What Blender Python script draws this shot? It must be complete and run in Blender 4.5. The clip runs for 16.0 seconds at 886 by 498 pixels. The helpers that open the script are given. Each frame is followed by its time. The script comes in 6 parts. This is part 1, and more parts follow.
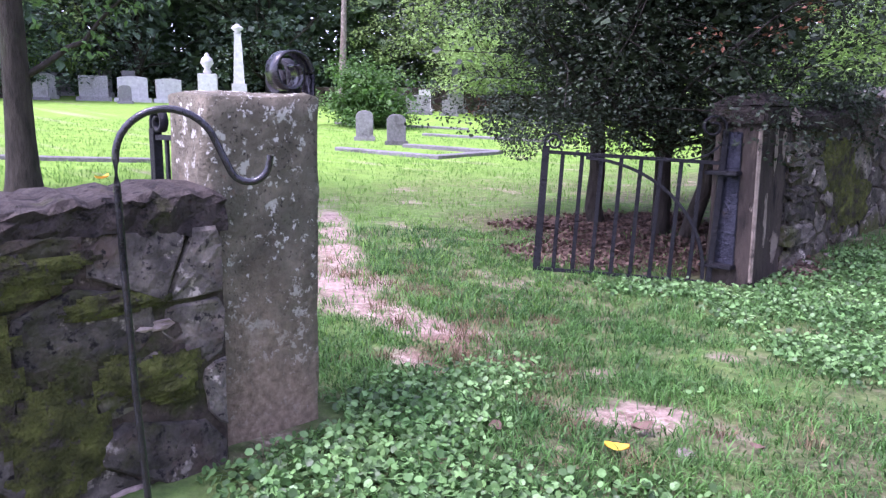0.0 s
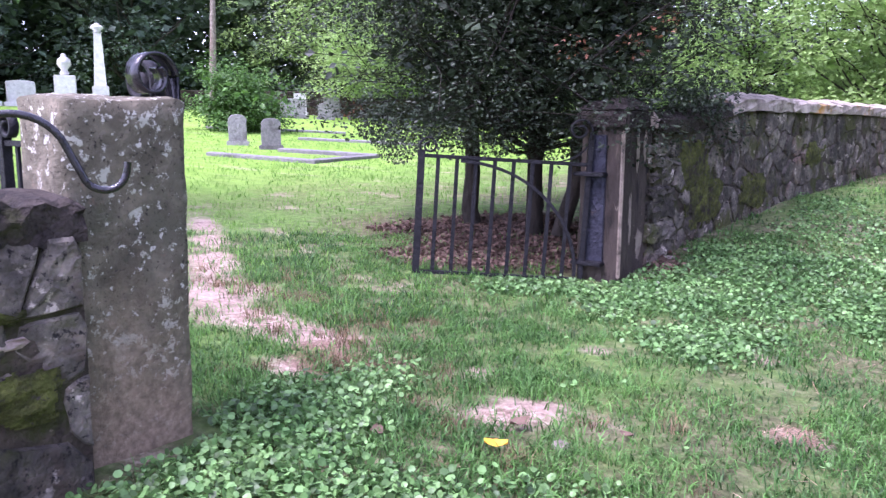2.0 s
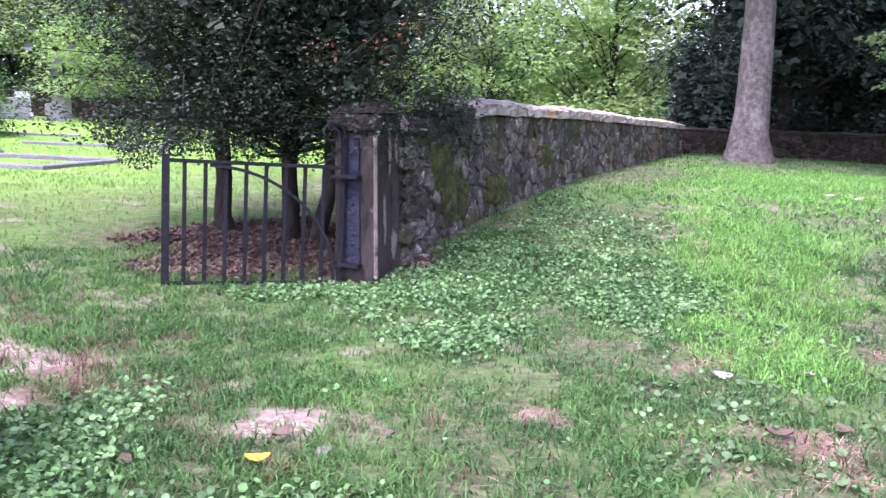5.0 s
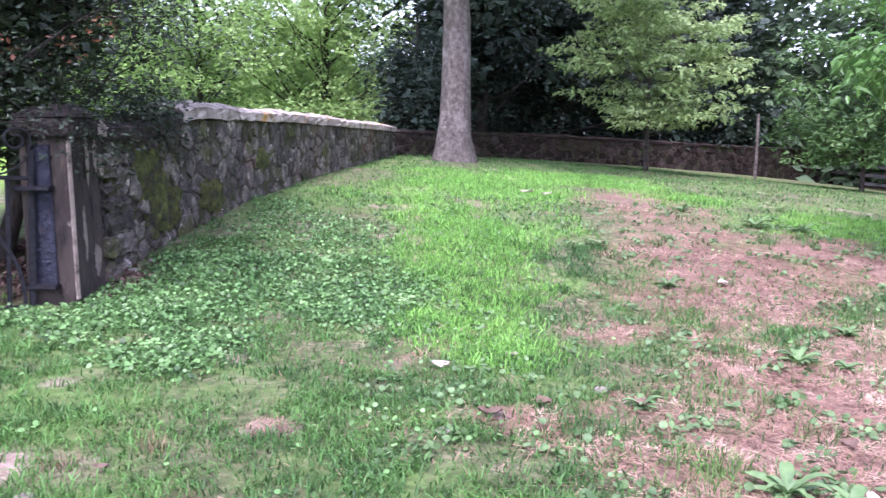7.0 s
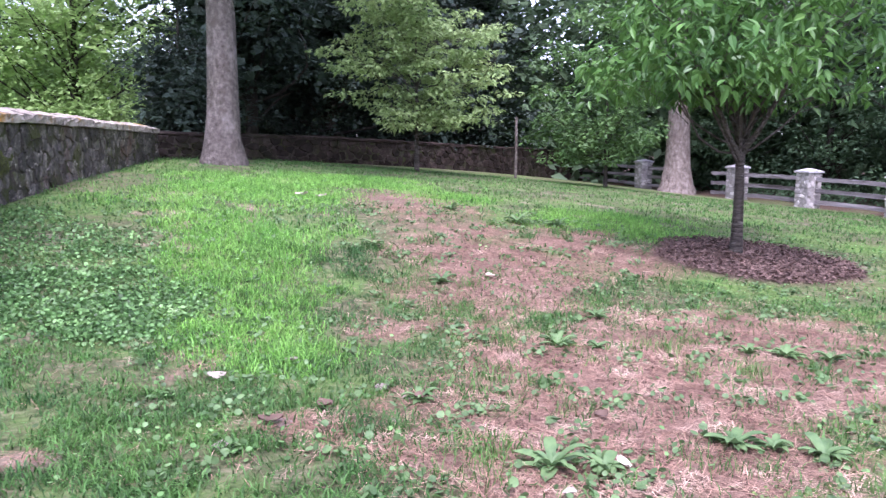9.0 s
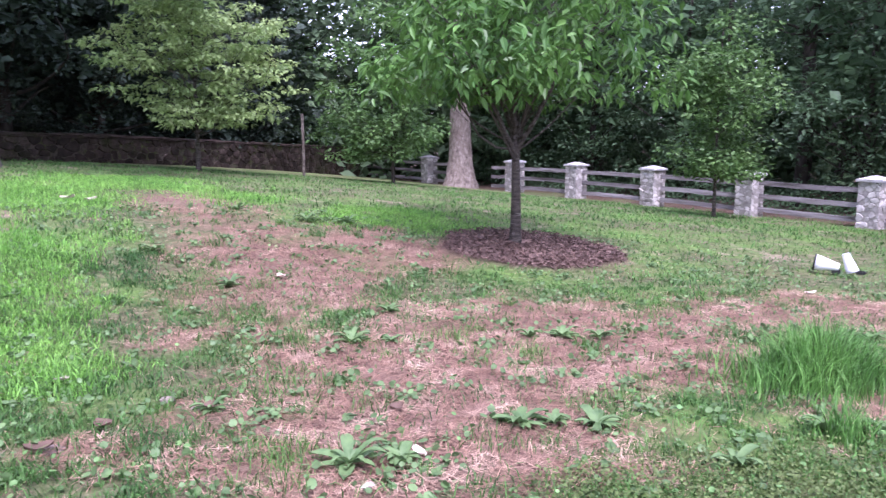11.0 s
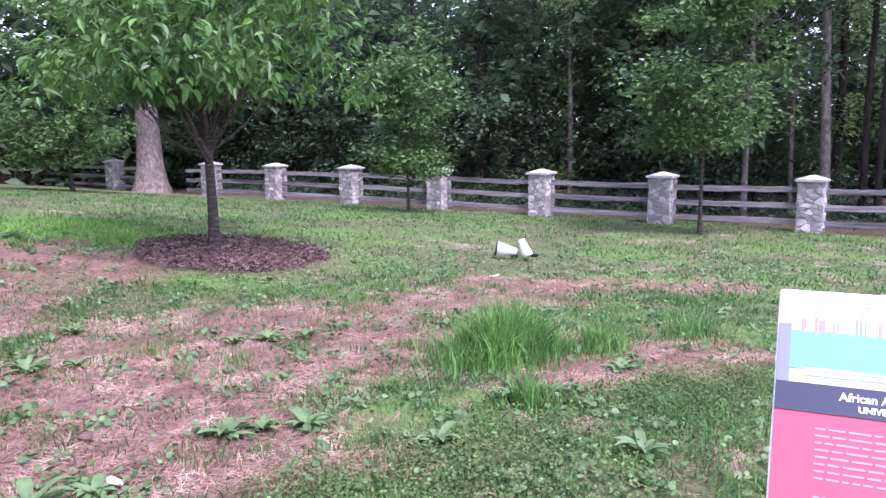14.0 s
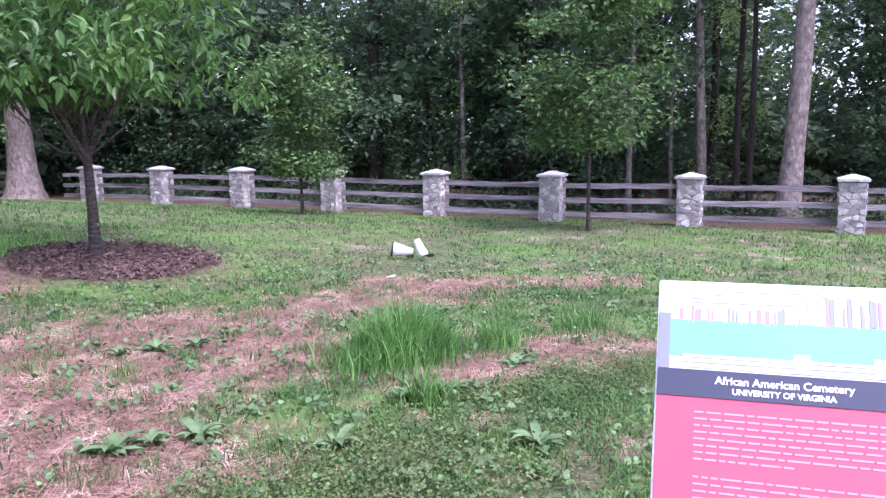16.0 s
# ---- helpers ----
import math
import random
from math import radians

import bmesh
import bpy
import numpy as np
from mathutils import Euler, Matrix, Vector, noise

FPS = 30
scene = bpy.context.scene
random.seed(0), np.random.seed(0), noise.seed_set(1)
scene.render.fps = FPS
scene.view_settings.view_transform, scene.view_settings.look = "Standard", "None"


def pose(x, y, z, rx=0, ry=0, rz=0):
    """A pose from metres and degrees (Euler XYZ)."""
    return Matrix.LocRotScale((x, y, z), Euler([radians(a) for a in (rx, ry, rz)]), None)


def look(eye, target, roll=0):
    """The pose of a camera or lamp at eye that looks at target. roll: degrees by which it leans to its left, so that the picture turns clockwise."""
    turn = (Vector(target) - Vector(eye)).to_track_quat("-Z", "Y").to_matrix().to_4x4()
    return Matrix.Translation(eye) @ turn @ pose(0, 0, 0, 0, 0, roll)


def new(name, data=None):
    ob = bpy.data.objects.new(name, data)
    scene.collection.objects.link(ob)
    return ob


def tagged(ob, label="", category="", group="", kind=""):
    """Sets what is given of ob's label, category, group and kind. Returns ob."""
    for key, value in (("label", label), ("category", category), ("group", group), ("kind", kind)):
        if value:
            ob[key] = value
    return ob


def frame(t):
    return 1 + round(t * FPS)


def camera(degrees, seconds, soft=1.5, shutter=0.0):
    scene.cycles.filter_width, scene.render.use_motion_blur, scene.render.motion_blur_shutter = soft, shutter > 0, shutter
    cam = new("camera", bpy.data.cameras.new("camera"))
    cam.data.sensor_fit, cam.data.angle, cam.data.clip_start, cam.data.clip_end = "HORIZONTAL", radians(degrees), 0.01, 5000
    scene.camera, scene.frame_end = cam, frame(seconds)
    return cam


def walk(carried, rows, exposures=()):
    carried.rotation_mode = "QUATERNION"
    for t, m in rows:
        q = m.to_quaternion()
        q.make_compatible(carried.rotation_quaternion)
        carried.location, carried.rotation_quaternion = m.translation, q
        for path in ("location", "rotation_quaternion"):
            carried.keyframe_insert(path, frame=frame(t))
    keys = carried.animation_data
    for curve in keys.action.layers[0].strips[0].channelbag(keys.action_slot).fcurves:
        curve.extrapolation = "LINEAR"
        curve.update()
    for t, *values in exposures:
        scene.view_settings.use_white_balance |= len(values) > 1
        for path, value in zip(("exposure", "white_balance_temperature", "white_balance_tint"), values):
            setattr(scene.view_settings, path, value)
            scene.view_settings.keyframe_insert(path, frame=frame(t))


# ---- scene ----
# ---- camera and its way ----
cam = camera(59.82, 16.0, soft=1.35, shutter=0.25)


def aim(x, y, z, yaw, pitch, roll):
    return pose(x, y, z, 90 + pitch, 0, yaw) @ pose(0, 0, 0, 0, 0, roll)


PATH = [
    (0.0, -0.097, -0.004, 1.581, 45.29, -9.52, 0.45),
    (0.5, -0.091, -0.005, 1.583, 44.72, -9.43, 0.33),
    (1.0, -0.089, -0.001, 1.583, 42.84, -9.36, 0.35),
    (1.5, -0.083, 0.003, 1.582, 39.52, -9.22, 0.50),
    (2.0, -0.078, 0.006, 1.583, 36.33, -9.19, 0.34),
    (2.5, -0.073, 0.012, 1.577, 33.52, -9.04, 0.27),
    (3.0, -0.067, 0.015, 1.576, 30.29, -8.96, 0.18),
    (5.5, -0.057, 0.051, 1.596, 14.21, -8.85, 0.44),
    (6.0, -0.046, 0.054, 1.602, 8.71, -8.81, 0.29),
    (6.5, -0.031, 0.048, 1.600, 2.71, -8.68, 0.26),
    (7.0, -0.023, 0.035, 1.607, -2.00, -8.61, 0.15),
    (7.5, -0.012, 0.032, 1.604, -7.58, -8.50, 0.26),
    (8.0, -0.012, 0.021, 1.608, -11.42, -8.45, -0.01),
    (8.5, -0.009, 0.016, 1.610, -14.96, -8.43, 0.04),
    (11.0, 0.014, 0.010, 1.615, -34.09, -8.65, 0.01),
    (11.5, 0.027, 0.008, 1.608, -38.58, -8.65, -0.17),
    (12.0, 0.036, 0.006, 1.607, -43.14, -8.64, -0.20),
    (12.5, 0.047, 0.002, 1.611, -46.59, -8.67, -0.27),
    (13.0, 0.047, -0.001, 1.612, -51.28, -8.66, -0.25),
    (13.5, 0.049, -0.005, 1.614, -53.21, -8.66, -0.38),
    (14.0, 0.059, -0.008, 1.612, -55.96, -8.69, -0.45),
    (14.5, 0.060, -0.013, 1.609, -58.45, -8.66, -0.50),
    (15.0, 0.063, -0.016, 1.610, -60.73, -8.65, -0.56),
    (15.5, 0.062, -0.017, 1.609, -62.57, -8.68, -0.60),
    (16.0, 0.066, -0.018, 1.609, -63.73, -8.70, -0.66),
]
walk(cam, [(t, aim(*p)) for t, *p in PATH], exposures=[(0.0, 1.97, 5600, 48), (3.0, 2.14, 5600, 46), (6.0, 2.18, 5610, 43), (8.5, 1.95, 5640, 38), (11.5, 1.83, 5650, 42), (16.0, 1.76, 5570, 45)])

# ---- sky and sun ----
world = bpy.data.worlds.new("sky")
scene.world = world
world.use_nodes = True
wn, wl = world.node_tree.nodes, world.node_tree.links
sky = wn.new("ShaderNodeTexSky")
sky.sky_type, sky.sun_disc = "NISHITA", False
SUN_UP, SUN_TURN = 62.0, 202.0
sky.sun_elevation, sky.sun_rotation = radians(SUN_UP), radians(SUN_TURN)
sky.dust_density, sky.ozone_density = 1.5, 1.0
wn["Background"].inputs["Strength"].default_value = 0.15
veil = wn.new("ShaderNodeHueSaturation")
veil.inputs["Saturation"].default_value = 0.5
wl.new(sky.outputs[0], veil.inputs["Color"])
wl.new(veil.outputs[0], wn["Background"].inputs["Color"])
sun = new("sun", bpy.data.lights.new("sun", "SUN"))
sun.data.energy, sun.data.angle, sun.data.color = 1.7, radians(18), (1.0, 0.96, 0.90)
sun.matrix_world = look((-11.2 * math.cos(radians(SUN_UP)), -27.8 * math.cos(radians(SUN_UP)), 30 * math.sin(radians(SUN_UP))), (0, 0, 0))

# ---- materials ----
RNG = np.random.default_rng(7)


def ramp(nodes, stops):
    r = nodes.new("ShaderNodeValToRGB")
    while len(r.color_ramp.elements) < len(stops):
        r.color_ramp.elements.new(0.5)
    for e, (p, c) in zip(r.color_ramp.elements, stops):
        e.position, e.color = p, (*c, 1)
    return r


def surface(name, stops, scale=6.0, patches=None, rough=0.85, bump=0.4, fine=60.0, metal=0.0, vary=0.25, spec=0.3, island=False, stretch=(1, 1, 1), thin=0.0, coat=0.0):
    """A weathered surface: fine grain between the stops, larger patches laid over it, and relief."""
    m = bpy.data.materials.new(name)
    m.use_nodes = True
    n, l = m.node_tree.nodes, m.node_tree.links
    b = n["Principled BSDF"]
    geo = n.new("ShaderNodeNewGeometry")
    mapping = n.new("ShaderNodeMapping")
    mapping.inputs["Scale"].default_value = stretch
    l.new(geo.outputs["Position"], mapping.inputs["Vector"])
    a = n.new("ShaderNodeTexNoise")
    a.inputs["Scale"].default_value, a.inputs["Detail"].default_value = scale, 8
    a.inputs["Roughness"].default_value = 0.65
    l.new(mapping.outputs[0], a.inputs["Vector"])
    r = ramp(n, stops)
    l.new(a.outputs["Fac"], r.inputs[0])
    out = r.outputs[0]
    for k, (size, colour, low, high) in enumerate(patches or ()):
        p = n.new("ShaderNodeTexNoise")
        p.inputs["Scale"].default_value, p.inputs["Detail"].default_value = size, 6
        p.inputs["Roughness"].default_value = 0.7
        shift = n.new("ShaderNodeVectorMath")
        shift.inputs[1].default_value = (7.3 * k + 3, 1.7 * k, 5.1)
        l.new(mapping.outputs[0], shift.inputs[0])
        l.new(shift.outputs[0], p.inputs["Vector"])
        f = ramp(n, [(low, (0, 0, 0)), (high, (1, 1, 1))])
        l.new(p.outputs["Fac"], f.inputs[0])
        mix = n.new("ShaderNodeMix")
        mix.data_type = "RGBA"
        l.new(f.outputs[0], mix.inputs["Factor"])
        l.new(out, mix.inputs["A"])
        mix.inputs["B"].default_value = (*colour, 1)
        out = mix.outputs["Result"]
    if vary:
        src = geo.outputs["Random Per Island"] if island else n.new("ShaderNodeObjectInfo").outputs["Random"]
        mul = n.new("ShaderNodeMapRange")
        mul.inputs["To Min"].default_value, mul.inputs["To Max"].default_value = 1 - vary, 1 + vary
        l.new(src, mul.inputs["Value"])
        hsv = n.new("ShaderNodeHueSaturation")
        l.new(mul.outputs[0], hsv.inputs["Value"])
        l.new(out, hsv.inputs["Color"])
        out = hsv.outputs[0]
    l.new(out, b.inputs["Base Color"])
    b.inputs["Roughness"].default_value, b.inputs["Metallic"].default_value = rough, metal
    b.inputs["Specular IOR Level"].default_value = spec
    if coat:
        b.inputs["Coat Weight"].default_value = coat
    if bump:
        f = n.new("ShaderNodeTexNoise")
        f.inputs["Scale"].default_value, f.inputs["Detail"].default_value = fine, 5
        l.new(mapping.outputs[0], f.inputs["Vector"])
        bp = n.new("ShaderNodeBump")
        bp.inputs["Strength"].default_value, bp.inputs["Distance"].default_value = bump, 0.02
        l.new(f.outputs["Fac"], bp.inputs["Height"])
        broad = n.new("ShaderNodeTexNoise")
        broad.inputs["Scale"].default_value, broad.inputs["Detail"].default_value, broad.inputs["Roughness"].default_value = fine * 0.2, 8, 0.6
        l.new(mapping.outputs[0], broad.inputs["Vector"])
        bb = n.new("ShaderNodeBump")
        bb.inputs["Strength"].default_value, bb.inputs["Distance"].default_value = min(1.0, bump * 1.3), 0.08
        l.new(broad.outputs["Fac"], bb.inputs["Height"])
        l.new(bb.outputs[0], bp.inputs["Normal"])
        l.new(bp.outputs[0], b.inputs["Normal"])
    if thin:
        t = n.new("ShaderNodeBsdfTranslucent")
        l.new(out, t.inputs["Color"])
        ms = n.new("ShaderNodeMixShader")
        ms.inputs[0].default_value = thin
        l.new(b.outputs[0], ms.inputs[1])
        l.new(t.outputs[0], ms.inputs[2])
        l.new(ms.outputs[0], n["Material Output"].inputs["Surface"])
    return m


def leafy(name, dark, light, third=None, rough=0.5, thin=0.3, vary=0.26, spec=0.35, scale=0.7):
    stops = [(0.32, dark), (0.62, light)] + ([(0.78, third)] if third else [])
    return surface(name, stops, scale=scale, rough=rough, bump=0, vary=vary, spec=spec, island=True, thin=thin)


M = {}
M["rubble"] = surface("rubble_stone", [(0.3, (0.040, 0.037, 0.030)), (0.5, (0.105, 0.094, 0.077)), (0.72, (0.25, 0.218, 0.172))], 8, [(0.9, (0.12, 0.08, 0.058), 0.54, 0.66), (1.5, (0.058, 0.063, 0.020), 0.52, 0.62), (7, (0.42, 0.37, 0.31), 0.60, 0.66), (22, (0.018, 0.016, 0.015), 0.56, 0.63)], 0.9, 0.6, 34, vary=0.5)
M["mossy"] = surface("mossy_mortar", [(0.3, (0.022, 0.018, 0.014)), (0.6, (0.08, 0.064, 0.048))], 12, [(1.7, (0.048, 0.055, 0.016), 0.48, 0.60), (11, (0.22, 0.185, 0.14), 0.62, 0.69)], 0.95, 0.7, 40, vary=0)
# Tree shade over the back wall is put into this dark stone colour.
M["shaderubble"] = surface("shade_toned_stone", [(0.3, (0.016, 0.012, 0.010)), (0.55, (0.042, 0.031, 0.025)), (0.75, (0.095, 0.074, 0.060))], 3, [(0.8, (0.018, 0.022, 0.008), 0.52, 0.68)], 0.95, 0.9, 20, vary=0.45, island=True, spec=0.15)
M["moss"] = surface("wall_moss", [(0.3, (0.028, 0.032, 0.010)), (0.5, (0.075, 0.084, 0.020)), (0.7, (0.145, 0.165, 0.038))], 9, [(5, (0.045, 0.038, 0.027), 0.52, 0.62), (16, (0.07, 0.06, 0.053), 0.58, 0.64)], 1.0, 0.8, 70, vary=0)
M["coping"] = surface("coping_concrete", [(0.3, (0.20, 0.168, 0.135)), (0.6, (0.48, 0.42, 0.345))], 6, [(2.6, (0.10, 0.083, 0.065), 0.54, 0.64), (1.1, (0.46, 0.24, 0.04), 0.56, 0.66)], 0.9, 0.4, 50, vary=0.15)
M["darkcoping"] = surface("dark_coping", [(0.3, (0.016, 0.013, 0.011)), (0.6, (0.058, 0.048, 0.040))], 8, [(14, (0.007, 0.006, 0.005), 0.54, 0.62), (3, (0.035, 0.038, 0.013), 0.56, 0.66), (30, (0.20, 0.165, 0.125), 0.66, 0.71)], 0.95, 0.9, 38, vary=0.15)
M["pillar"] = surface("pillar_stone", [(0.3, (0.066, 0.061, 0.042)), (0.5, (0.128, 0.116, 0.080)), (0.7, (0.225, 0.197, 0.14))], 6, [(1.5, (0.10, 0.10, 0.066), 0.46, 0.60), (2.4, (0.26, 0.15, 0.105), 0.64, 0.76), (3.5, (0.26, 0.25, 0.19), 0.58, 0.67), (9, (0.42, 0.42, 0.34), 0.585, 0.615), (19, (0.50, 0.49, 0.42), 0.60, 0.635), (45, (0.035, 0.031, 0.023), 0.575, 0.64)], 0.94, 0.3, 80, vary=0)


def tan_foot(m, low, high, tones):
    """Tan tones over the foot of a stone, fading out raggedly with height."""
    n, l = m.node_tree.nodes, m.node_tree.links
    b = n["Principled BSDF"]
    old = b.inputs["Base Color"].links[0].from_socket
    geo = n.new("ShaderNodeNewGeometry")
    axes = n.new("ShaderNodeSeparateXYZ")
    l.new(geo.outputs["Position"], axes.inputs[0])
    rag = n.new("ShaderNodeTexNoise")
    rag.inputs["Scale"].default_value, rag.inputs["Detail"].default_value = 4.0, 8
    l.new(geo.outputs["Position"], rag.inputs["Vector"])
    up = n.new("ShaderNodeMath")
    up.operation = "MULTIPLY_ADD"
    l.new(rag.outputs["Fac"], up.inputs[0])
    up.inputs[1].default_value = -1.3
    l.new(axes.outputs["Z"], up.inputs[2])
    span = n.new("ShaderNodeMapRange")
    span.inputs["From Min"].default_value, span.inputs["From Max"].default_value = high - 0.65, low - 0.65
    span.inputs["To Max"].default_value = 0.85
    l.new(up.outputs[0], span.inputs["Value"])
    mottle = n.new("ShaderNodeTexNoise")
    mottle.inputs["Scale"].default_value, mottle.inputs["Detail"].default_value = 30.0, 6
    l.new(geo.outputs["Position"], mottle.inputs["Vector"])
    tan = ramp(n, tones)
    l.new(mottle.outputs["Fac"], tan.inputs[0])
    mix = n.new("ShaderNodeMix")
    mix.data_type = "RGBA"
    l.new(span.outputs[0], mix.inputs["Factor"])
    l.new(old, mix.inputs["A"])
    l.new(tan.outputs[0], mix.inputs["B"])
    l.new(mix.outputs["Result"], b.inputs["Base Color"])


tan_foot(M["pillar"], 0.25, 1.0, [(0.3, (0.17, 0.127, 0.082)), (0.7, (0.37, 0.288, 0.198))])
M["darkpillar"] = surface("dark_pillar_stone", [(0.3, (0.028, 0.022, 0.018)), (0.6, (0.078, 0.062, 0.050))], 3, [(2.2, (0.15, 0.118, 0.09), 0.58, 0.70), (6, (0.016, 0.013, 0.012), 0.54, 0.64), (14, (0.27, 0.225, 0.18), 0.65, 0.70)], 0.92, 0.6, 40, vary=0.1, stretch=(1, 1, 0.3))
M["limestreak"] = surface("lime_streak", [(0.3, (0.13, 0.105, 0.08)), (0.6, (0.30, 0.25, 0.20))], 7, [(5, (0.06, 0.05, 0.04), 0.55, 0.64)], 0.9, 0.6, 50, vary=0)
M["palestone"] = surface("pale_wall_stone", [(0.3, (0.26, 0.20, 0.17)), (0.7, (0.46, 0.37, 0.325))], 14, [(5, (0.12, 0.10, 0.085), 0.58, 0.68)], 0.9, 0.5, 50, vary=0.1)
M["iron"] = surface("black_iron", [(0.3, (0.006, 0.006, 0.008)), (0.7, (0.018, 0.018, 0.021))], 30, [(14, (0.05, 0.036, 0.03), 0.66, 0.75)], 0.6, 0.3, 120, metal=0.0, vary=0.1, spec=0.25)
M["blueiron"] = surface("blue_black_iron", [(0.3, (0.014, 0.015, 0.024)), (0.7, (0.04, 0.042, 0.06))], 18, [(10, (0.10, 0.07, 0.055), 0.62, 0.7)], 0.5, 0.5, 80, metal=0.2, vary=0)
M["paintiron"] = surface("glossy_black_paint", [(0.3, (0.010, 0.010, 0.012)), (0.7, (0.02, 0.02, 0.024))], 20, None, 0.22, 0.1, 90, metal=0.0, vary=0, spec=0.6)
# Sunlight on the slope is put into this lighter grass green.
M["sunny"] = leafy("lush_grass", (0.135, 0.36, 0.058), (0.25, 0.50, 0.10), (0.35, 0.58, 0.165), rough=0.5, thin=0.45, scale=0.9, vary=0.45)
M["bark"] = surface("grey_bark", [(0.3, (0.055, 0.045, 0.037)), (0.5, (0.135, 0.115, 0.098)), (0.7, (0.23, 0.20, 0.175))], 9, [(1.2, (0.27, 0.24, 0.215), 0.55, 0.70), (1.8, (0.10, 0.082, 0.068), 0.54, 0.66)], 0.95, 0.8, 30, vary=0.1, stretch=(1, 1, 0.8))
M["palebark"] = surface("pale_bark", [(0.3, (0.09, 0.07, 0.058)), (0.5, (0.21, 0.175, 0.148)), (0.7, (0.37, 0.32, 0.28))], 9, [(0.9, (0.15, 0.112, 0.09), 0.54, 0.68)], 0.95, 0.7, 22, vary=0.15, stretch=(1, 1, 0.6))
M["darkbark"] = surface("dark_bark", [(0.3, (0.016, 0.014, 0.011)), (0.7, (0.06, 0.05, 0.04))], 10, [(3, (0.04, 0.046, 0.025), 0.58, 0.7)], 0.95, 1.0, 30, vary=0.2, stretch=(1, 1, 0.3))
M["youngbark"] = surface("young_bark", [(0.3, (0.032, 0.027, 0.022)), (0.7, (0.115, 0.098, 0.08))], 14, [(9, (0.20, 0.185, 0.16), 0.60, 0.66)], 0.92, 0.9, 50, vary=0.1, stretch=(0.4, 0.4, 2.2))
M["rail"] = surface("weathered_rail", [(0.3, (0.13, 0.115, 0.115)), (0.7, (0.32, 0.30, 0.305))], 6, [(2.5, (0.08, 0.068, 0.066), 0.55, 0.7)], 0.9, 0.7, 40, vary=0.25, stretch=(1, 0.12, 2))
M["fieldstone"] = surface("pale_fieldstone", [(0.3, (0.23, 0.215, 0.20)), (0.5, (0.37, 0.352, 0.33)), (0.75, (0.53, 0.505, 0.475))], 4, [(2.2, (0.40, 0.27, 0.175), 0.62, 0.74), (1.3, (0.18, 0.172, 0.162), 0.62, 0.74)], 0.9, 0.15, 35, vary=0.38)
M["mortar"] = surface("grey_mortar", [(0.3, (0.20, 0.185, 0.17)), (0.7, (0.34, 0.32, 0.295))], 20, None, 0.95, 0.15, 60, vary=0)
M["capstone"] = surface("pale_capstone", [(0.3, (0.36, 0.35, 0.35)), (0.7, (0.55, 0.54, 0.54))], 8, [(3, (0.27, 0.26, 0.25), 0.58, 0.7)], 0.85, 0.4, 50, vary=0.15)
M["grave"] = surface("grave_granite", [(0.3, (0.15, 0.147, 0.145)), (0.7, (0.28, 0.272, 0.268))], 14, [(2, (0.10, 0.094, 0.088), 0.55, 0.7)], 0.8, 0.3, 60, vary=0.35)
M["marble"] = surface("white_marble", [(0.3, (0.42, 0.41, 0.40)), (0.7, (0.62, 0.61, 0.59))], 6, [(2.5, (0.30, 0.285, 0.27), 0.58, 0.72)], 0.7, 0.2, 60, vary=0.1)
M["stump"] = surface("mulch_chips", [(0.3, (0.085, 0.053, 0.043)), (0.7, (0.25, 0.17, 0.138))], 14, None, 0.95, 0.8, 60, vary=0.5, island=True)
M["straw"] = surface("dead_straw", [(0.3, (0.13, 0.070, 0.048)), (0.5, (0.34, 0.215, 0.150)), (0.7, (0.64, 0.49, 0.36))], 3.2, None, 0.9, 0, vary=0.65, island=True, thin=0.15)
M["drygrass"] = leafy("dry_brown_grass", (0.11, 0.085, 0.045), (0.24, 0.18, 0.10), (0.38, 0.29, 0.18), rough=0.8, thin=0.25, scale=3, vary=0.5)
M["litter"] = surface("brown_leaf_litter", [(0.3, (0.07, 0.045, 0.033)), (0.7, (0.20, 0.135, 0.10))], 3, None, 0.9, 0, vary=0.55, island=True, thin=0.1)
M["grass"] = leafy("grass_blades", (0.044, 0.120, 0.033), (0.110, 0.242, 0.056), (0.225, 0.345, 0.118), rough=0.5, thin=0.4, scale=0.9, vary=0.65)
# Cemetery blades get a lighter green with the sun painted in.
M["sunlawn"] = leafy("cemetery_grass", (0.12, 0.25, 0.045), (0.19, 0.36, 0.07), (0.28, 0.43, 0.11), rough=0.6, thin=0.35, scale=0.3)
M["tallgrass"] = leafy("tall_grass", (0.055, 0.16, 0.035), (0.15, 0.33, 0.075), rough=0.45, thin=0.4, scale=2, vary=0.6)
M["ivy"] = leafy("ground_ivy_leaf", (0.070, 0.165, 0.048), (0.17, 0.31, 0.105), (0.34, 0.49, 0.22), rough=0.42, thin=0.32, scale=2.2, vary=0.65)
M["weed"] = leafy("weed_leaf", (0.075, 0.145, 0.055), (0.16, 0.26, 0.10), rough=0.5, thin=0.25, scale=6)
M["chick"] = leafy("chickweed_leaf", (0.07, 0.12, 0.03), (0.16, 0.22, 0.07), rough=0.55, thin=0.3, scale=2)
M["holly"] = leafy("holly_leaf", (0.015, 0.027, 0.014), (0.038, 0.058, 0.029), (0.074, 0.100, 0.056), rough=0.45, thin=0.06, vary=0.35, spec=0.3, scale=2.0)
M["evergreen"] = leafy("evergreen_leaf", (0.022, 0.038, 0.028), (0.055, 0.084, 0.058), rough=0.6, thin=0.12, vary=0.3, scale=0.8, spec=0.3)
# Woods greens are lightened, the deep woods most, to stand for haze.
M["woods"] = leafy("woodland_leaf", (0.042, 0.082, 0.044), (0.092, 0.165, 0.076), (0.16, 0.25, 0.115), rough=0.55, thin=0.42, scale=0.5, spec=0.3)
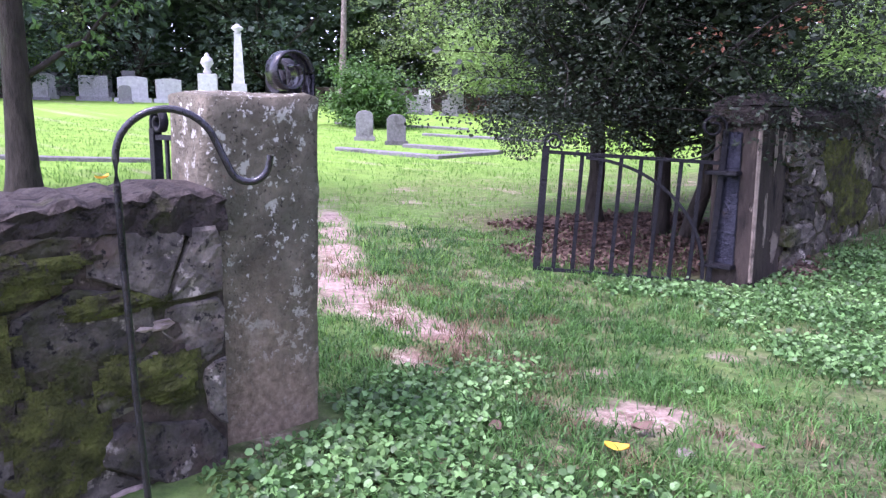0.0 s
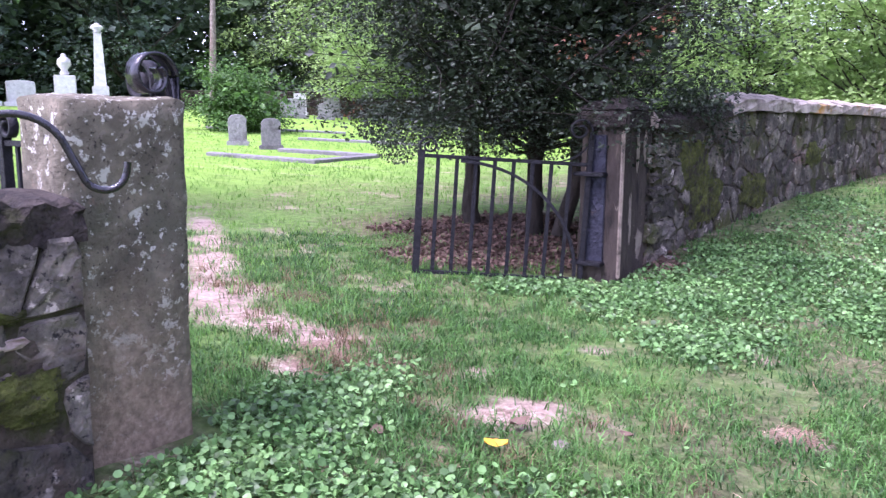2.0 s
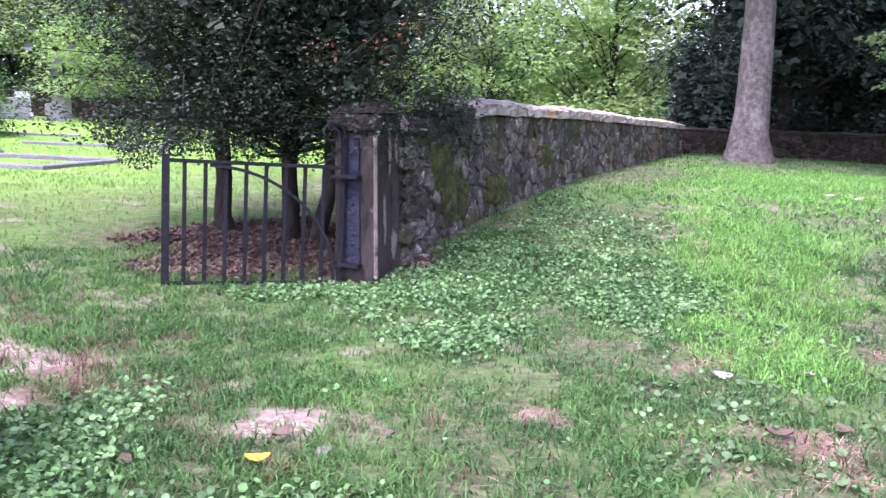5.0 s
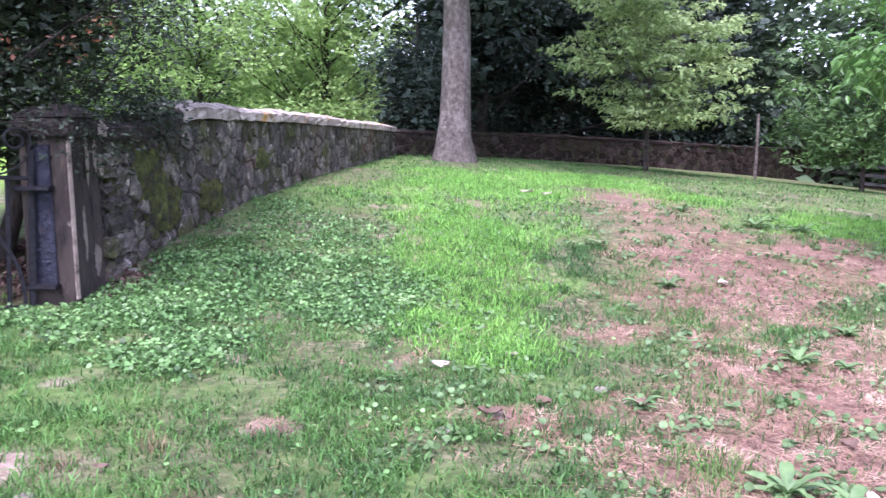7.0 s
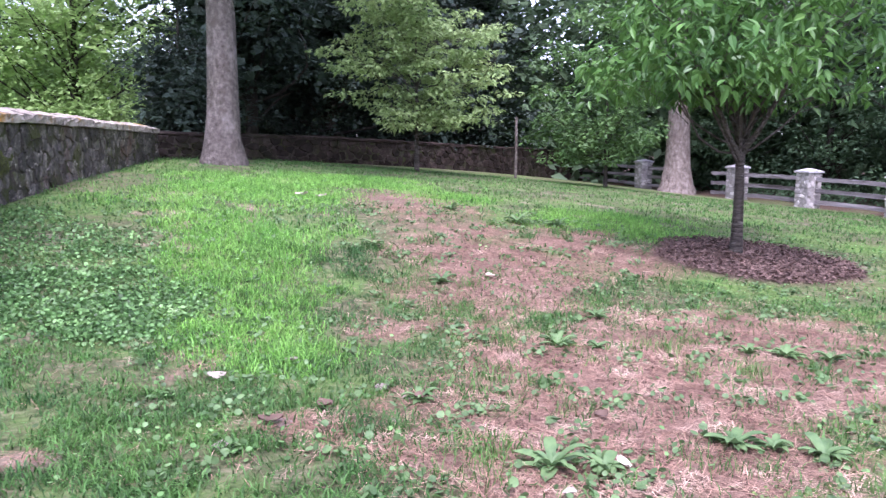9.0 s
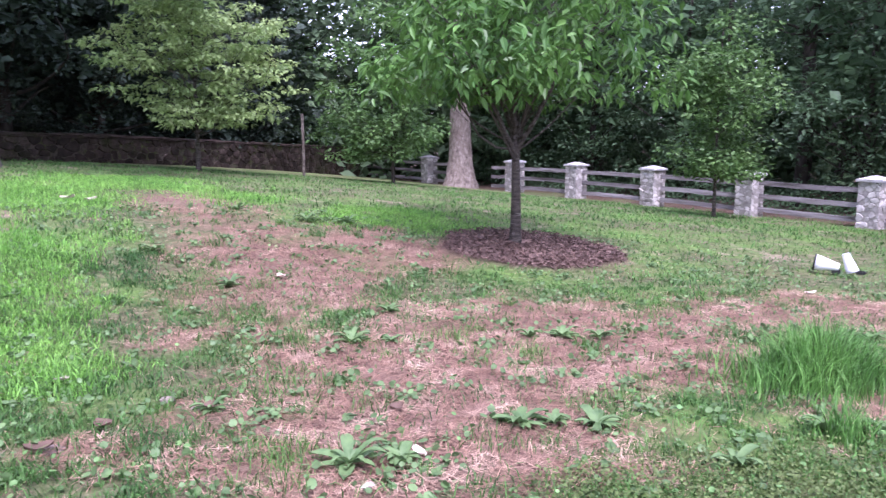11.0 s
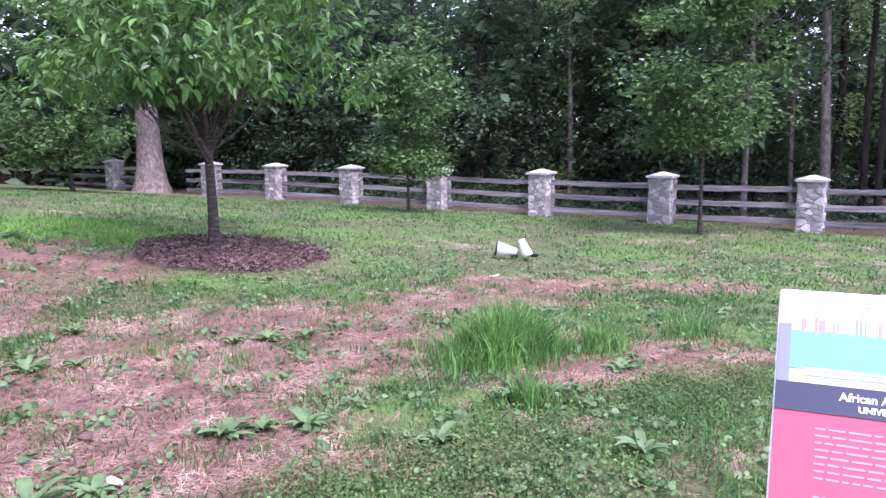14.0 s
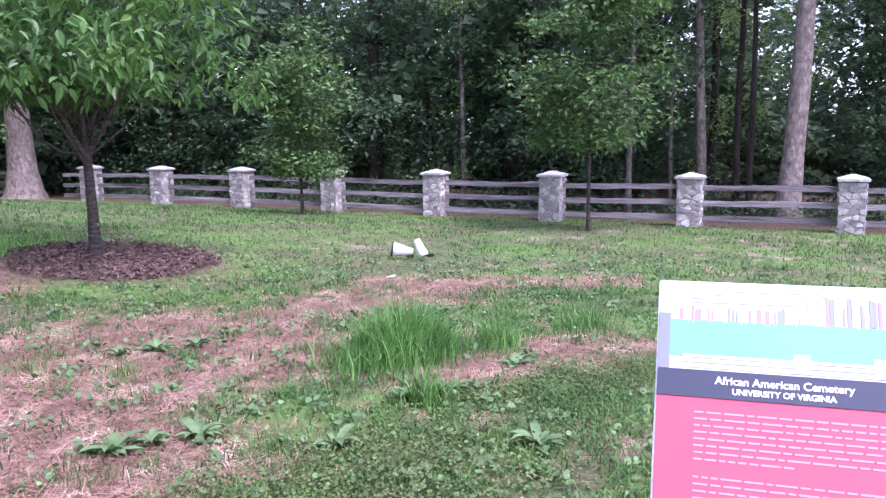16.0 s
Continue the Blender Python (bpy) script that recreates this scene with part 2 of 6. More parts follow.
M["hazewoods"] = leafy("hazed_woods_leaf", (0.075, 0.13, 0.07), (0.15, 0.23, 0.12), (0.23, 0.32, 0.17), rough=0.6, thin=0.45, scale=0.15, spec=0.2)
# Backlight from sun and sky is put into this pale leaf green.
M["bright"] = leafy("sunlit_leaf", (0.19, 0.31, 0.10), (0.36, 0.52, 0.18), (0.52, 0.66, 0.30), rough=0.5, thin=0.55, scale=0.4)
M["farwoods"] = leafy("far_woodland_leaf", (0.05, 0.09, 0.045), (0.12, 0.19, 0.085), (0.20, 0.29, 0.13), rough=0.6, thin=0.35, scale=0.2)
M["farever"] = leafy("far_evergreen_leaf", (0.035, 0.062, 0.04), (0.09, 0.14, 0.085), rough=0.6, thin=0.15, vary=0.4, scale=0.4)
M["cherry"] = leafy("young_tree_leaf", (0.04, 0.11, 0.025), (0.11, 0.24, 0.05), (0.17, 0.32, 0.07), rough=0.42, thin=0.35, scale=1.0)
M["dogwood"] = leafy("dogwood_leaf", (0.18, 0.28, 0.10), (0.35, 0.46, 0.18), (0.50, 0.45, 0.26), rough=0.5, thin=0.4, scale=0.9)
M["oak"] = leafy("sapling_leaf", (0.05, 0.12, 0.035), (0.13, 0.235, 0.07), (0.22, 0.33, 0.10), rough=0.5, thin=0.35, scale=1.5)
M["shrub"] = leafy("shrub_leaf", (0.045, 0.115, 0.025), (0.10, 0.21, 0.045), (0.17, 0.30, 0.07), rough=0.5, thin=0.3, scale=1.6)
M["redleaf"] = leafy("russet_holly_leaf", (0.13, 0.05, 0.03), (0.26, 0.11, 0.06), rough=0.5, thin=0.15, scale=3)
M["white"] = surface("white_plastic", [(0.3, (0.70, 0.71, 0.74)), (0.7, (0.82, 0.83, 0.85))], 5, None, 0.45, 0.05, vary=0)
M["black"] = surface("black_plastic", [(0.3, (0.012, 0.012, 0.013)), (0.7, (0.03, 0.03, 0.03))], 8, None, 0.5, 0.1, vary=0)
M["yellowleaf"] = surface("yellow_leaf", [(0.35, (0.75, 0.36, 0.03)), (0.6, (0.80, 0.50, 0.05))], 25, None, 0.6, 0, vary=0, thin=0.2)
M["paleleaf"] = surface("pale_dry_leaf", [(0.3, (0.42, 0.34, 0.27)), (0.7, (0.62, 0.54, 0.47))], 20, None, 0.8, 0, vary=0.3, thin=0.1)
M["rocks"] = surface("pale_rock", [(0.3, (0.18, 0.14, 0.12)), (0.7, (0.40, 0.34, 0.30))], 20, None, 0.9, 0.6, 60, vary=0.2)


def plain(name, colour, rough=0.5):
    return surface(name, [(0.3, tuple(c * 0.92 for c in colour)), (0.7, colour)], 3, None, rough, 0, vary=0)


# ---- mesh helpers ----
def mesh_of(name, verts, faces, mat, smooth=False):
    """A mesh from arrays; faces is one array of equal-sided faces or a list of such arrays."""
    verts = np.asarray(verts, np.float32).reshape(-1, 3)
    groups = [np.asarray(f, np.int32) for f in (faces if isinstance(faces, list) else [faces])]
    groups = [f for f in groups if len(f)]
    me = bpy.data.meshes.new(name)
    me.vertices.add(len(verts))
    me.vertices.foreach_set("co", verts.ravel())
    loops = np.concatenate([f.ravel() for f in groups])
    sizes = np.concatenate([np.full(len(f), f.shape[1], np.int32) for f in groups])
    me.loops.add(len(loops))
    me.loops.foreach_set("vertex_index", loops)
    me.polygons.add(len(sizes))
    me.polygons.foreach_set("loop_start", np.concatenate([[0], np.cumsum(sizes)[:-1]]).astype(np.int32))
    me.polygons.foreach_set("use_smooth", np.full(len(sizes), smooth))
    me.materials.append(mat)
    me.update(calc_edges=True)
    me.validate()
    return me


def part(name, bm, mat, parent, label=""):
    """Links a bmesh (or a ready mesh) as one object under its thing."""
    if isinstance(bm, bmesh.types.BMesh):
        me = bpy.data.meshes.new(name)
        bm.to_mesh(me)
        bm.free()
        me.materials.append(mat)
    else:
        me = bm
    ob = new(name, me)
    ob.parent = parent
    return tagged(ob, label)


def thing(name, at, label, category, group="", kind="", rz=0.0):
    e = new(name)
    e.matrix_basis = pose(*at, 0, 0, rz)
    e.empty_display_size = 0.2
    return tagged(e, label, category, group, kind)


def box(bm, lo, hi, bevel=0.0, m=None):
    c, s = (Vector(lo) + Vector(hi)) / 2, Vector(hi) - Vector(lo)
    made = bmesh.ops.create_cube(bm, size=1, matrix=(m or Matrix()) @ Matrix.Translation(c) @ Matrix.Diagonal((*s, 1)))
    if bevel:
        edges = list({e for v in made["verts"] for e in v.link_edges})
        bmesh.ops.bevel(bm, geom=edges, offset=bevel, segments=2, affect="EDGES")
    return bm


def tube(points, radii, sides=8, flat=None):
    """Verts and quads of a tapered tube along points; flat=(width, thickness) makes a strap."""
    p = np.asarray(points, float)
    n = len(p)
    r = np.full(n, radii, float) if np.isscalar(radii) else np.asarray(radii, float)
    tan = np.gradient(p, axis=0)
    tan /= np.linalg.norm(tan, axis=1)[:, None] + 1e-9
    ref = np.array([0, 0, 1.0]) if abs(tan[:, 2]).mean() < 0.8 else np.array([1.0, 0, 0])
    u = np.cross(tan, ref)
    u /= np.linalg.norm(u, axis=1)[:, None] + 1e-9
    v = np.cross(tan, u)
    a = np.arange(sides) / sides * 2 * math.pi
    ring = np.cos(a)[None, :, None] * u[:, None] + np.sin(a)[None, :, None] * v[:, None]
    verts = (p[:, None] + ring * r[:, None, None]).reshape(-1, 3)
    i, j = np.meshgrid(np.arange(n - 1), np.arange(sides), indexing="ij")
    k = (j + 1) % sides
    quads = np.stack([i * sides + j, i * sides + k, (i + 1) * sides + k, (i + 1) * sides + j], -1).reshape(-1, 4)
    return verts, quads


class Pile:
    """Collects arrays of equal faces into one mesh."""

    def __init__(self):
        self.v, self.f, self.n = [], {}, 0

    def add(self, verts, faces):
        faces = np.asarray(faces)
        self.v.append(np.asarray(verts, float).reshape(-1, 3))
        self.f.setdefault(faces.shape[1], []).append(faces + self.n)
        self.n += len(self.v[-1])

    def mesh(self, name, mat, smooth=False):
        return mesh_of(name, np.concatenate(self.v), [np.concatenate(f) for f in self.f.values()], mat, smooth)


def lattice(x, y, seed=0):
    """Smooth value noise from 0 to 1 on a unit lattice."""
    xi, yi = np.floor(x).astype(np.int64), np.floor(y).astype(np.int64)
    fx, fy = x - xi, y - yi
    fx, fy = fx * fx * (3 - 2 * fx), fy * fy * (3 - 2 * fy)

    def h(a, b):
        n = (a * 374761393 + b * 668265263 + seed * 144665) & 0x7FFFFFFF
        n = ((n ^ (n >> 13)) * 1274126177) & 0x7FFFFFFF
        return ((n ^ (n >> 16)) & 0xFFFF) / 65535.0

    return (h(xi, yi) * (1 - fx) + h(xi + 1, yi) * fx) * (1 - fy) + (h(xi, yi + 1) * (1 - fx) + h(xi + 1, yi + 1) * fx) * fy


def cloudy(x, y, size, seed=0):
    return 0.55 * lattice(x / size, y / size, seed) + 0.3 * lattice(x / size * 2.1, y / size * 2.1, seed + 5) + 0.15 * lattice(x / size * 4.7, y / size * 4.7, seed + 9)


# ---- ground ----
def wall_x(y):
    return -3.1 + 0.16 * (np.clip(y, 7.8, 60) - 7.8)


def ground(x, y):
    x, y = np.asarray(x, float), np.asarray(y, float)
    xw = wall_x(y)
    hw = 0.03 + np.interp(y, [1.5, 4, 7, 9, 11.5, 15, 22, 30, 45], [0.03, 0.0, 0.0, 0.32, 0.59, 0.75, 0.89, 0.83, 0.63])
    s = np.clip((x - xw) / (20 - xw), 0, 1) ** 1.35
    outer = hw + (-0.83 - hw) * s - 0.03 * np.clip(x - 20, 0, 40)
    u = np.clip(xw - x, 0, 60)
    inner = hw * np.exp(-u / 5) + 0.06 * u
    return np.where(x > xw, outer, inner) + 0.035 * (cloudy(x, y, 1.3, 3) - 0.5)


def gz(x, y):
    return float(ground(x, y))


def blob(x, y, spots, seed, size=0.9, rough=0.9):
    """How far inside a set of ragged ellipses (x, y, rx, ry, turn) a place is."""
    best = np.full(np.shape(x), -9.0)
    for cx, cy, rx, ry, turn in spots:
        c, s = math.cos(radians(turn)), math.sin(radians(turn))
        dx, dy = x - cx, y - cy
        best = np.maximum(best, 1 - np.sqrt(((dx * c + dy * s) / rx) ** 2 + ((dy * c - dx * s) / ry) ** 2))
    return best + rough * (cloudy(x, y, size, seed) - 0.5)


STRAW = [(-3.3, 3.6, 0.5, 0.3, 10), (5.6, 2.0, 1.5, 0.65, -28), (8.2, 4.2, 2.0, 1.0, -35), (9.6, 2.6, 1.5, 0.7, -40), (5.2, 9.3, 1.2, 1.6, 0), (4.4, 4.8, 3.5, 2.2, -20), (2.5, 3.2, 1.5, 1.0, 0), (3.6, 8.6, 1.7, 3.4, -12), (3.9, 12.8, 1.3, 2.2, 0), (7.6, 4.4, 2.2, 1.5, -25), (1.9, 3.9, 1.1, 1.2, 0), (0.5, 4.3, 0.5, 0.3, 0)]
BARE = [(-2.2, 3.48, 0.46, 0.27, 40), (-2.72, 3.86, 0.26, 0.13, 60), (-8.2, 5.95, 0.7, 0.22, -30), (-7.2, 5.3, 0.8, 0.26, -34), (-6.3, 4.65, 0.75, 0.32, -34), (-5.4, 4.1, 0.75, 0.42, -20), (-4.75, 3.75, 0.6, 0.36, 0), (-4.0, 3.75, 0.62, 0.33, 10), (-3.55, 3.2, 0.35, 0.2, 0), (-2.3, 4.85, 0.14, 0.08, 0), (-0.85, 4.1, 0.15, 0.12, 0)]
LITTER = [(-4.7, 7.0, 1.3, 0.7, 30), (-5.1, 8.0, 1.7, 1.2, 20), (-3.0, 7.6, 0.35, 0.6, 0)]
IVY = [(-1.5, 9.5, 1.0, 1.7, -8), (-0.7, 7.3, 0.9, 1.0, 0), (-1.9, 10.8, 0.5, 1.2, -8), (-2.9, 2.6, 0.55, 1.1, 10), (-2.5, 1.9, 0.9, 0.6, 0), (-1.6, 2.2, 0.8, 0.6, 0), (-2.6, 6.6, 0.9, 1.1, 0), (-1.9, 7.8, 1.0, 1.9, -8), (-0.9, 8.6, 0.7, 1.3, 0), (-1.7, 5.6, 0.5, 0.6, 0), (-3.4, 6.3, 0.9, 0.35, 40)]
# Where longer, lighter-coloured grass stands for sun on the lawn.
SUN_LUSH = [(3.2, 17.0, 2.8, 2.6, 0), (0.45, 9.0, 1.0, 3.6, 0), (0.5, 6.3, 0.8, 1.1, 0), (1.2, 14.5, 2.2, 4.5, -8), (6.7, 11.3, 1.9, 1.5, 0), (4.6, 13.6, 1.5, 1.2, 0), (0.9, 8.9, 0.8, 2.4, -10)]
CHICK = [(3.2, 1.9, 1.5, 0.75, -25), (5.2, 1.3, 1.2, 0.6, -25)]
TREE_AT = (7.27, 8.81)
MULCH_AT = (7.38, 8.62)


def soil_of(x, y):
    a = np.clip(0.15 + blob(x, y, STRAW, 11, 0.8, 1.0) * 1.4 + 1.3 * (cloudy(x, y, 0.32, 12) - 0.5), 0, 1) * np.clip(blob(x, y, STRAW, 11, 1.5, 0.5) * 3 + 0.6, 0, 1)
    b = np.clip(0.12 + blob(x, y, BARE, 21, 0.35, 0.9) * 1.7 + 0.9 * (cloudy(x, y, 0.12, 22) - 0.5), 0, 1)
    d = np.clip((cloudy(x, y, 0.45, 31) - 0.66) * 4, 0, 0.6)
    return np.clip(np.maximum(np.maximum(a, b), d), 0, 1)


def mulch_of(x, y):
    r = np.hypot((x - MULCH_AT[0]) / 1.45, (y - MULCH_AT[1]) / 1.3) + 0.35 * (cloudy(x, y, 0.7, 41) - 0.5)
    return np.clip((1 - r) * 8, 0, 1)


def litter_of(x, y):
    woods = np.clip((np.minimum(x - 20.3, 60) + 1.2 * (cloudy(x, y, 1.5, 57) - 0.5)) * 2, 0, 1)
    back = np.clip(((y - 22.9) - (x + 1.6) * 0.65) * 2 - 0.4, 0, 1) * (x > -1.6)
    return np.maximum(np.clip(blob(x, y, LITTER, 51, 0.5, 0.8) * 3, 0, 1), np.maximum(woods, back))


def axis(lo, hi, step, out_lo, out_hi):
    a = list(np.arange(lo, hi + 1e-6, step))
    s = step
    while a[-1] < out_hi:
        s *= 1.18
        a.append(a[-1] + s)
    s = step
    while a[0] > out_lo:
        s *= 1.18
        a.insert(0, a[0] - s)
    return np.array(a)


GX, GY = axis(-9, 13, 0.09, -220, 220), axis(-1.5, 15, 0.09, -160, 260)
gxx, gyy = np.meshgrid(GX, GY, indexing="ij")
gzz = ground(gxx, gyy)
near = (np.abs(gxx - 2) < 11) & (np.abs(gyy - 6) < 9)
gzz = gzz + near * (0.03 * (cloudy(gxx, gyy, 0.22, 61) - 0.5)) + 0.05 * mulch_of(gxx, gyy)
na, nb = len(GX), len(GY)
ii, jj = np.meshgrid(np.arange(na - 1), np.arange(nb - 1), indexing="ij")
gquads = np.stack([ii * nb + jj, (ii + 1) * nb + jj, (ii + 1) * nb + jj + 1, ii * nb + jj + 1], -1).reshape(-1, 4)


def ground_material():
    m = bpy.data.materials.new("lawn_soil")
    m.use_nodes = True
    n, l = m.node_tree.nodes, m.node_tree.links
    b = n["Principled BSDF"]
    geo = n.new("ShaderNodeNewGeometry")

    def tex(scale, detail=8):
        t = n.new("ShaderNodeTexNoise")
        t.inputs["Scale"].default_value, t.inputs["Detail"].default_value, t.inputs["Roughness"].default_value = scale, detail, 0.7
        l.new(geo.outputs["Position"], t.inputs["Vector"])
        return t.outputs["Fac"]

    def colours(fac, stops):
        r = ramp(n, stops)
        l.new(fac, r.inputs[0])
        return r.outputs[0]

    def blend(a, c, attr=None, fac=None):
        mix = n.new("ShaderNodeMix")
        mix.data_type = "RGBA"
        if attr:
            at = n.new("ShaderNodeAttribute")
            at.attribute_name = attr
            fac = at.outputs["Fac"]
        l.new(fac, mix.inputs["Factor"])
        l.new(a, mix.inputs["A"])
        l.new(c, mix.inputs["B"])
        return mix.outputs["Result"]

    turf = colours(tex(11), [(0.32, (0.04, 0.048, 0.024)), (0.46, (0.085, 0.10, 0.045)), (0.58, (0.16, 0.165, 0.085)), (0.72, (0.32, 0.25, 0.17))])
    pale = colours(tex(14), [(0.35, (0.095, 0.105, 0.04)), (0.65, (0.25, 0.23, 0.115))])
    fresh = colours(tex(9), [(0.35, (0.06, 0.13, 0.03)), (0.65, (0.17, 0.30, 0.07))])
    turf = blend(turf, pale, fac=colours(tex(0.9), [(0.50, (0, 0, 0)), (0.66, (0.5, 0.5, 0.5))]))
    turf = blend(turf, fresh, fac=colours(tex(0.55), [(0.45, (0, 0, 0)), (0.60, (0.8, 0.8, 0.8))]))
    sunny = colours(tex(2.2), [(0.3, (0.13, 0.24, 0.035)), (0.7, (0.24, 0.42, 0.07))])
    soil = colours(tex(22), [(0.32, (0.12, 0.078, 0.056)), (0.48, (0.33, 0.245, 0.185)), (0.66, (0.62, 0.51, 0.42))])
    chips = colours(tex(40), [(0.3, (0.06, 0.037, 0.028)), (0.7, (0.19, 0.125, 0.10))])
    brown = colours(tex(25), [(0.3, (0.04, 0.027, 0.02)), (0.7, (0.15, 0.10, 0.075))])
    loam = colours(tex(3.5), [(0.35, (0.11, 0.068, 0.052)), (0.62, (0.50, 0.385, 0.32))])
    soil = blend(soil, loam, fac=colours(tex(1.7), [(0.42, (0.1, 0.1, 0.1)), (0.6, (0.75, 0.75, 0.75))]))
    out = blend(turf, sunny, "sunny")
    thatch = colours(tex(26), [(0.36, (0.045, 0.026, 0.019)), (0.47, (0.13, 0.078, 0.056)), (0.57, (0.26, 0.172, 0.125)), (0.70, (0.52, 0.40, 0.305))])
    warm = colours(tex(2.6), [(0.36, (0.08, 0.045, 0.034)), (0.66, (0.46, 0.31, 0.24))])
    thatch = blend(thatch, warm, fac=colours(tex(1.3), [(0.40, (0.1, 0.1, 0.1)), (0.62, (0.55, 0.55, 0.55))]))
    soil = blend(soil, thatch, "thatch")
    out = blend(out, soil, "soil")
    out = blend(out, brown, "litter")
    out = blend(out, chips, "mulch")
    l.new(out, b.inputs["Base Color"])
    b.inputs["Roughness"].default_value, b.inputs["Specular IOR Level"].default_value = 0.95, 0.15
    bp = n.new("ShaderNodeBump")
    bp.inputs["Strength"].default_value, bp.inputs["Distance"].default_value = 0.9, 0.03
    l.new(tex(45, 6), bp.inputs["Height"])
    l.new(bp.outputs[0], b.inputs["Normal"])
    return m


ground_mesh = mesh_of("ground", np.stack([gxx, gyy, gzz], -1), gquads, ground_material(), True)
# Ground inside the cemetery is tinted brighter to stand for sunshine.
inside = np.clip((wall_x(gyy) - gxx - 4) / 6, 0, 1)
for key, values in (("soil", soil_of(gxx, gyy)), ("mulch", mulch_of(gxx, gyy)), ("litter", litter_of(gxx, gyy)), ("sunny", inside), ("thatch", np.clip(blob(gxx, gyy, STRAW, 11, 0.8, 0.6) * 3 + 1.2, 0, 1))):
    ground_mesh.attributes.new(key, "FLOAT", "POINT").data.foreach_set("value", values.astype(np.float32).ravel())
tagged(new("ground", ground_mesh), "sloping lawn of grass, clover and worn pink-brown soil", "ground", kind="structure")


# ---- masonry ----
def clip_poly(poly, mid, nrm):
    """The part of a polygon on the near side of a line."""
    out = []
    for k in range(len(poly)):
        a, b = poly[k], poly[(k + 1) % len(poly)]
        da, db = (a - mid) @ nrm, (b - mid) @ nrm
        if da <= 0:
            out.append(a)
        if da * db < 0:
            out.append(a + (b - a) * da / (da - db))
    return out


def rubble_cells(length, height, size, wide, rng):
    """Irregular stone outlines that fill a wall face, as polygons in metres."""
    nu, nv = max(2, int(length / size / wide)), max(2, round(height / size))
    pts = np.array([((i + 0.5 + 0.5 * (j % 2) + rng.uniform(-0.42, 0.42)) * length / nu / wide, (j + 0.5 + rng.uniform(-0.38, 0.38)) * height / nv) for j in range(nv) for i in range(nu)])
    pts = pts[rng.random(len(pts)) > 0.08]
    W = length / wide
    cells = []
    for p in pts:
        poly = [np.array(c) for c in ((max(0, p[0] - 3 * size), 0.0), (min(W, p[0] + 3 * size), 0.0), (min(W, p[0] + 3 * size), height), (max(0, p[0] - 3 * size), height))]
        d = np.linalg.norm(pts - p, axis=1)
        for q in np.argsort(d)[1:16]:
            n = pts[q] - p
            poly = clip_poly(poly, (p + pts[q]) / 2, n / (np.linalg.norm(n) + 1e-9))
            if len(poly) < 3:
                break
        if len(poly) >= 3:
            cells.append(np.array(poly) * [wide, 1])
    return cells


def rubble_stone(poly, height, low, high, at, rng, joint, proud, fine):
    """One rubble stone from its outline: a chipped edge, a shoulder and an uneven face."""
    c = poly.mean(0)
    n = 12 if fine else 8
    seg = np.linalg.norm(np.roll(poly, -1, 0) - poly, axis=1)
    run = np.concatenate([[0], np.cumsum(seg)])
    loop = np.concatenate([poly, poly[:1]])
    s = (np.arange(n) + rng.uniform(-0.25, 0.25, n)) / n * run[-1] % run[-1]
    edge = np.stack([np.interp(s, run, loop[:, 0]), np.interp(s, run, loop[:, 1])], -1)
    edge = edge[np.argsort(np.arctan2(edge[:, 1] - c[1], edge[:, 0] - c[0]))]
    r = np.linalg.norm(edge - c, axis=1)[:, None]
    edge = c + (edge - c) * np.clip(1 - joint * rng.uniform(0.6, 1.8, (n, 1)) / np.maximum(r, 0.03), 0.3, 1)
    d = 0.012 + proud * rng.uniform(0.0, 1.0)
    tilt = rng.normal(0, 0.07, 2)

    def lay(k, depth, wob):
        p = c + (edge - c) * k
        return [at(u, low(u) + (high(u) - low(u)) * w / height, depth + wob * rng.uniform(-1, 1) + (u - c[0]) * tilt[0] + (w - c[1]) * tilt[1]) for u, w in p]

    rings = [lay(1.0, -0.05, 0), lay(0.985, d * 0.6, 0.005), lay(0.90, d, 0.006)] + ([lay(0.5, d * 1.05, 0.008)] if fine else [])
    v = np.array([x for ring in rings for x in ring] + [at(c[0], low(c[0]) + (high(c[0]) - low(c[0])) * c[1] / height, d * 1.1)])
    m = len(rings)
    q = np.array([[a * n + i, a * n + (i + 1) % n, (a + 1) * n + (i + 1) % n, (a + 1) * n + i] for a in range(m - 1) for i in range(n)])
    t = np.array([[(m - 1) * n + i, (m - 1) * n + (i + 1) % n, m * n] for i in range(n)])
    return v, q, t


def rough_slab(name, at, u0, u1, z0, z1, d0, d1, mat, parent, step=0.12, wobble=0.03, seed=0, crown=0.0):
    """A long rough block from u0 to u1, heights z0(u) to z1(u), depth d0 to d1, with an uneven skin."""
    rng = np.random.default_rng(seed)
    us = np.linspace(u0, u1, max(3, int((u1 - u0) / step) + 1))
    prof = []
    for u in us:
        a, b = z0(u), z1(u)
        dm = (d0 + d1) / 2
        ring = [(a, d1), (a + (b - a) * 0.33, d1), (a + (b - a) * 0.66, d1), (b - 0.02, d1), (b, d1 - 0.04), (b + crown, dm), (b, d0 + 0.04), (b - 0.02, d0), (a, d0)]
        prof.append([at(u, z + rng.uniform(-1, 1) * wobble * 0.5, d + rng.uniform(-1, 1) * wobble * 0.5) for z, d in ring])
    v = np.array(prof)
    n, k = v.shape[:2]
    i, j = np.meshgrid(np.arange(n - 1), np.arange(k), indexing="ij")
    j2 = (j + 1) % k
    quads = np.stack([i * k + j, i * k + j2, (i + 1) * k + j2, (i + 1) * k + j], -1).reshape(-1, 4)
    ends = [np.arange(k)[None, ::-1], ((n - 1) * k + np.arange(k))[None]]
    return part(name, mesh_of(name, v.reshape(-1, 3), [quads, *ends], mat), mat, parent)


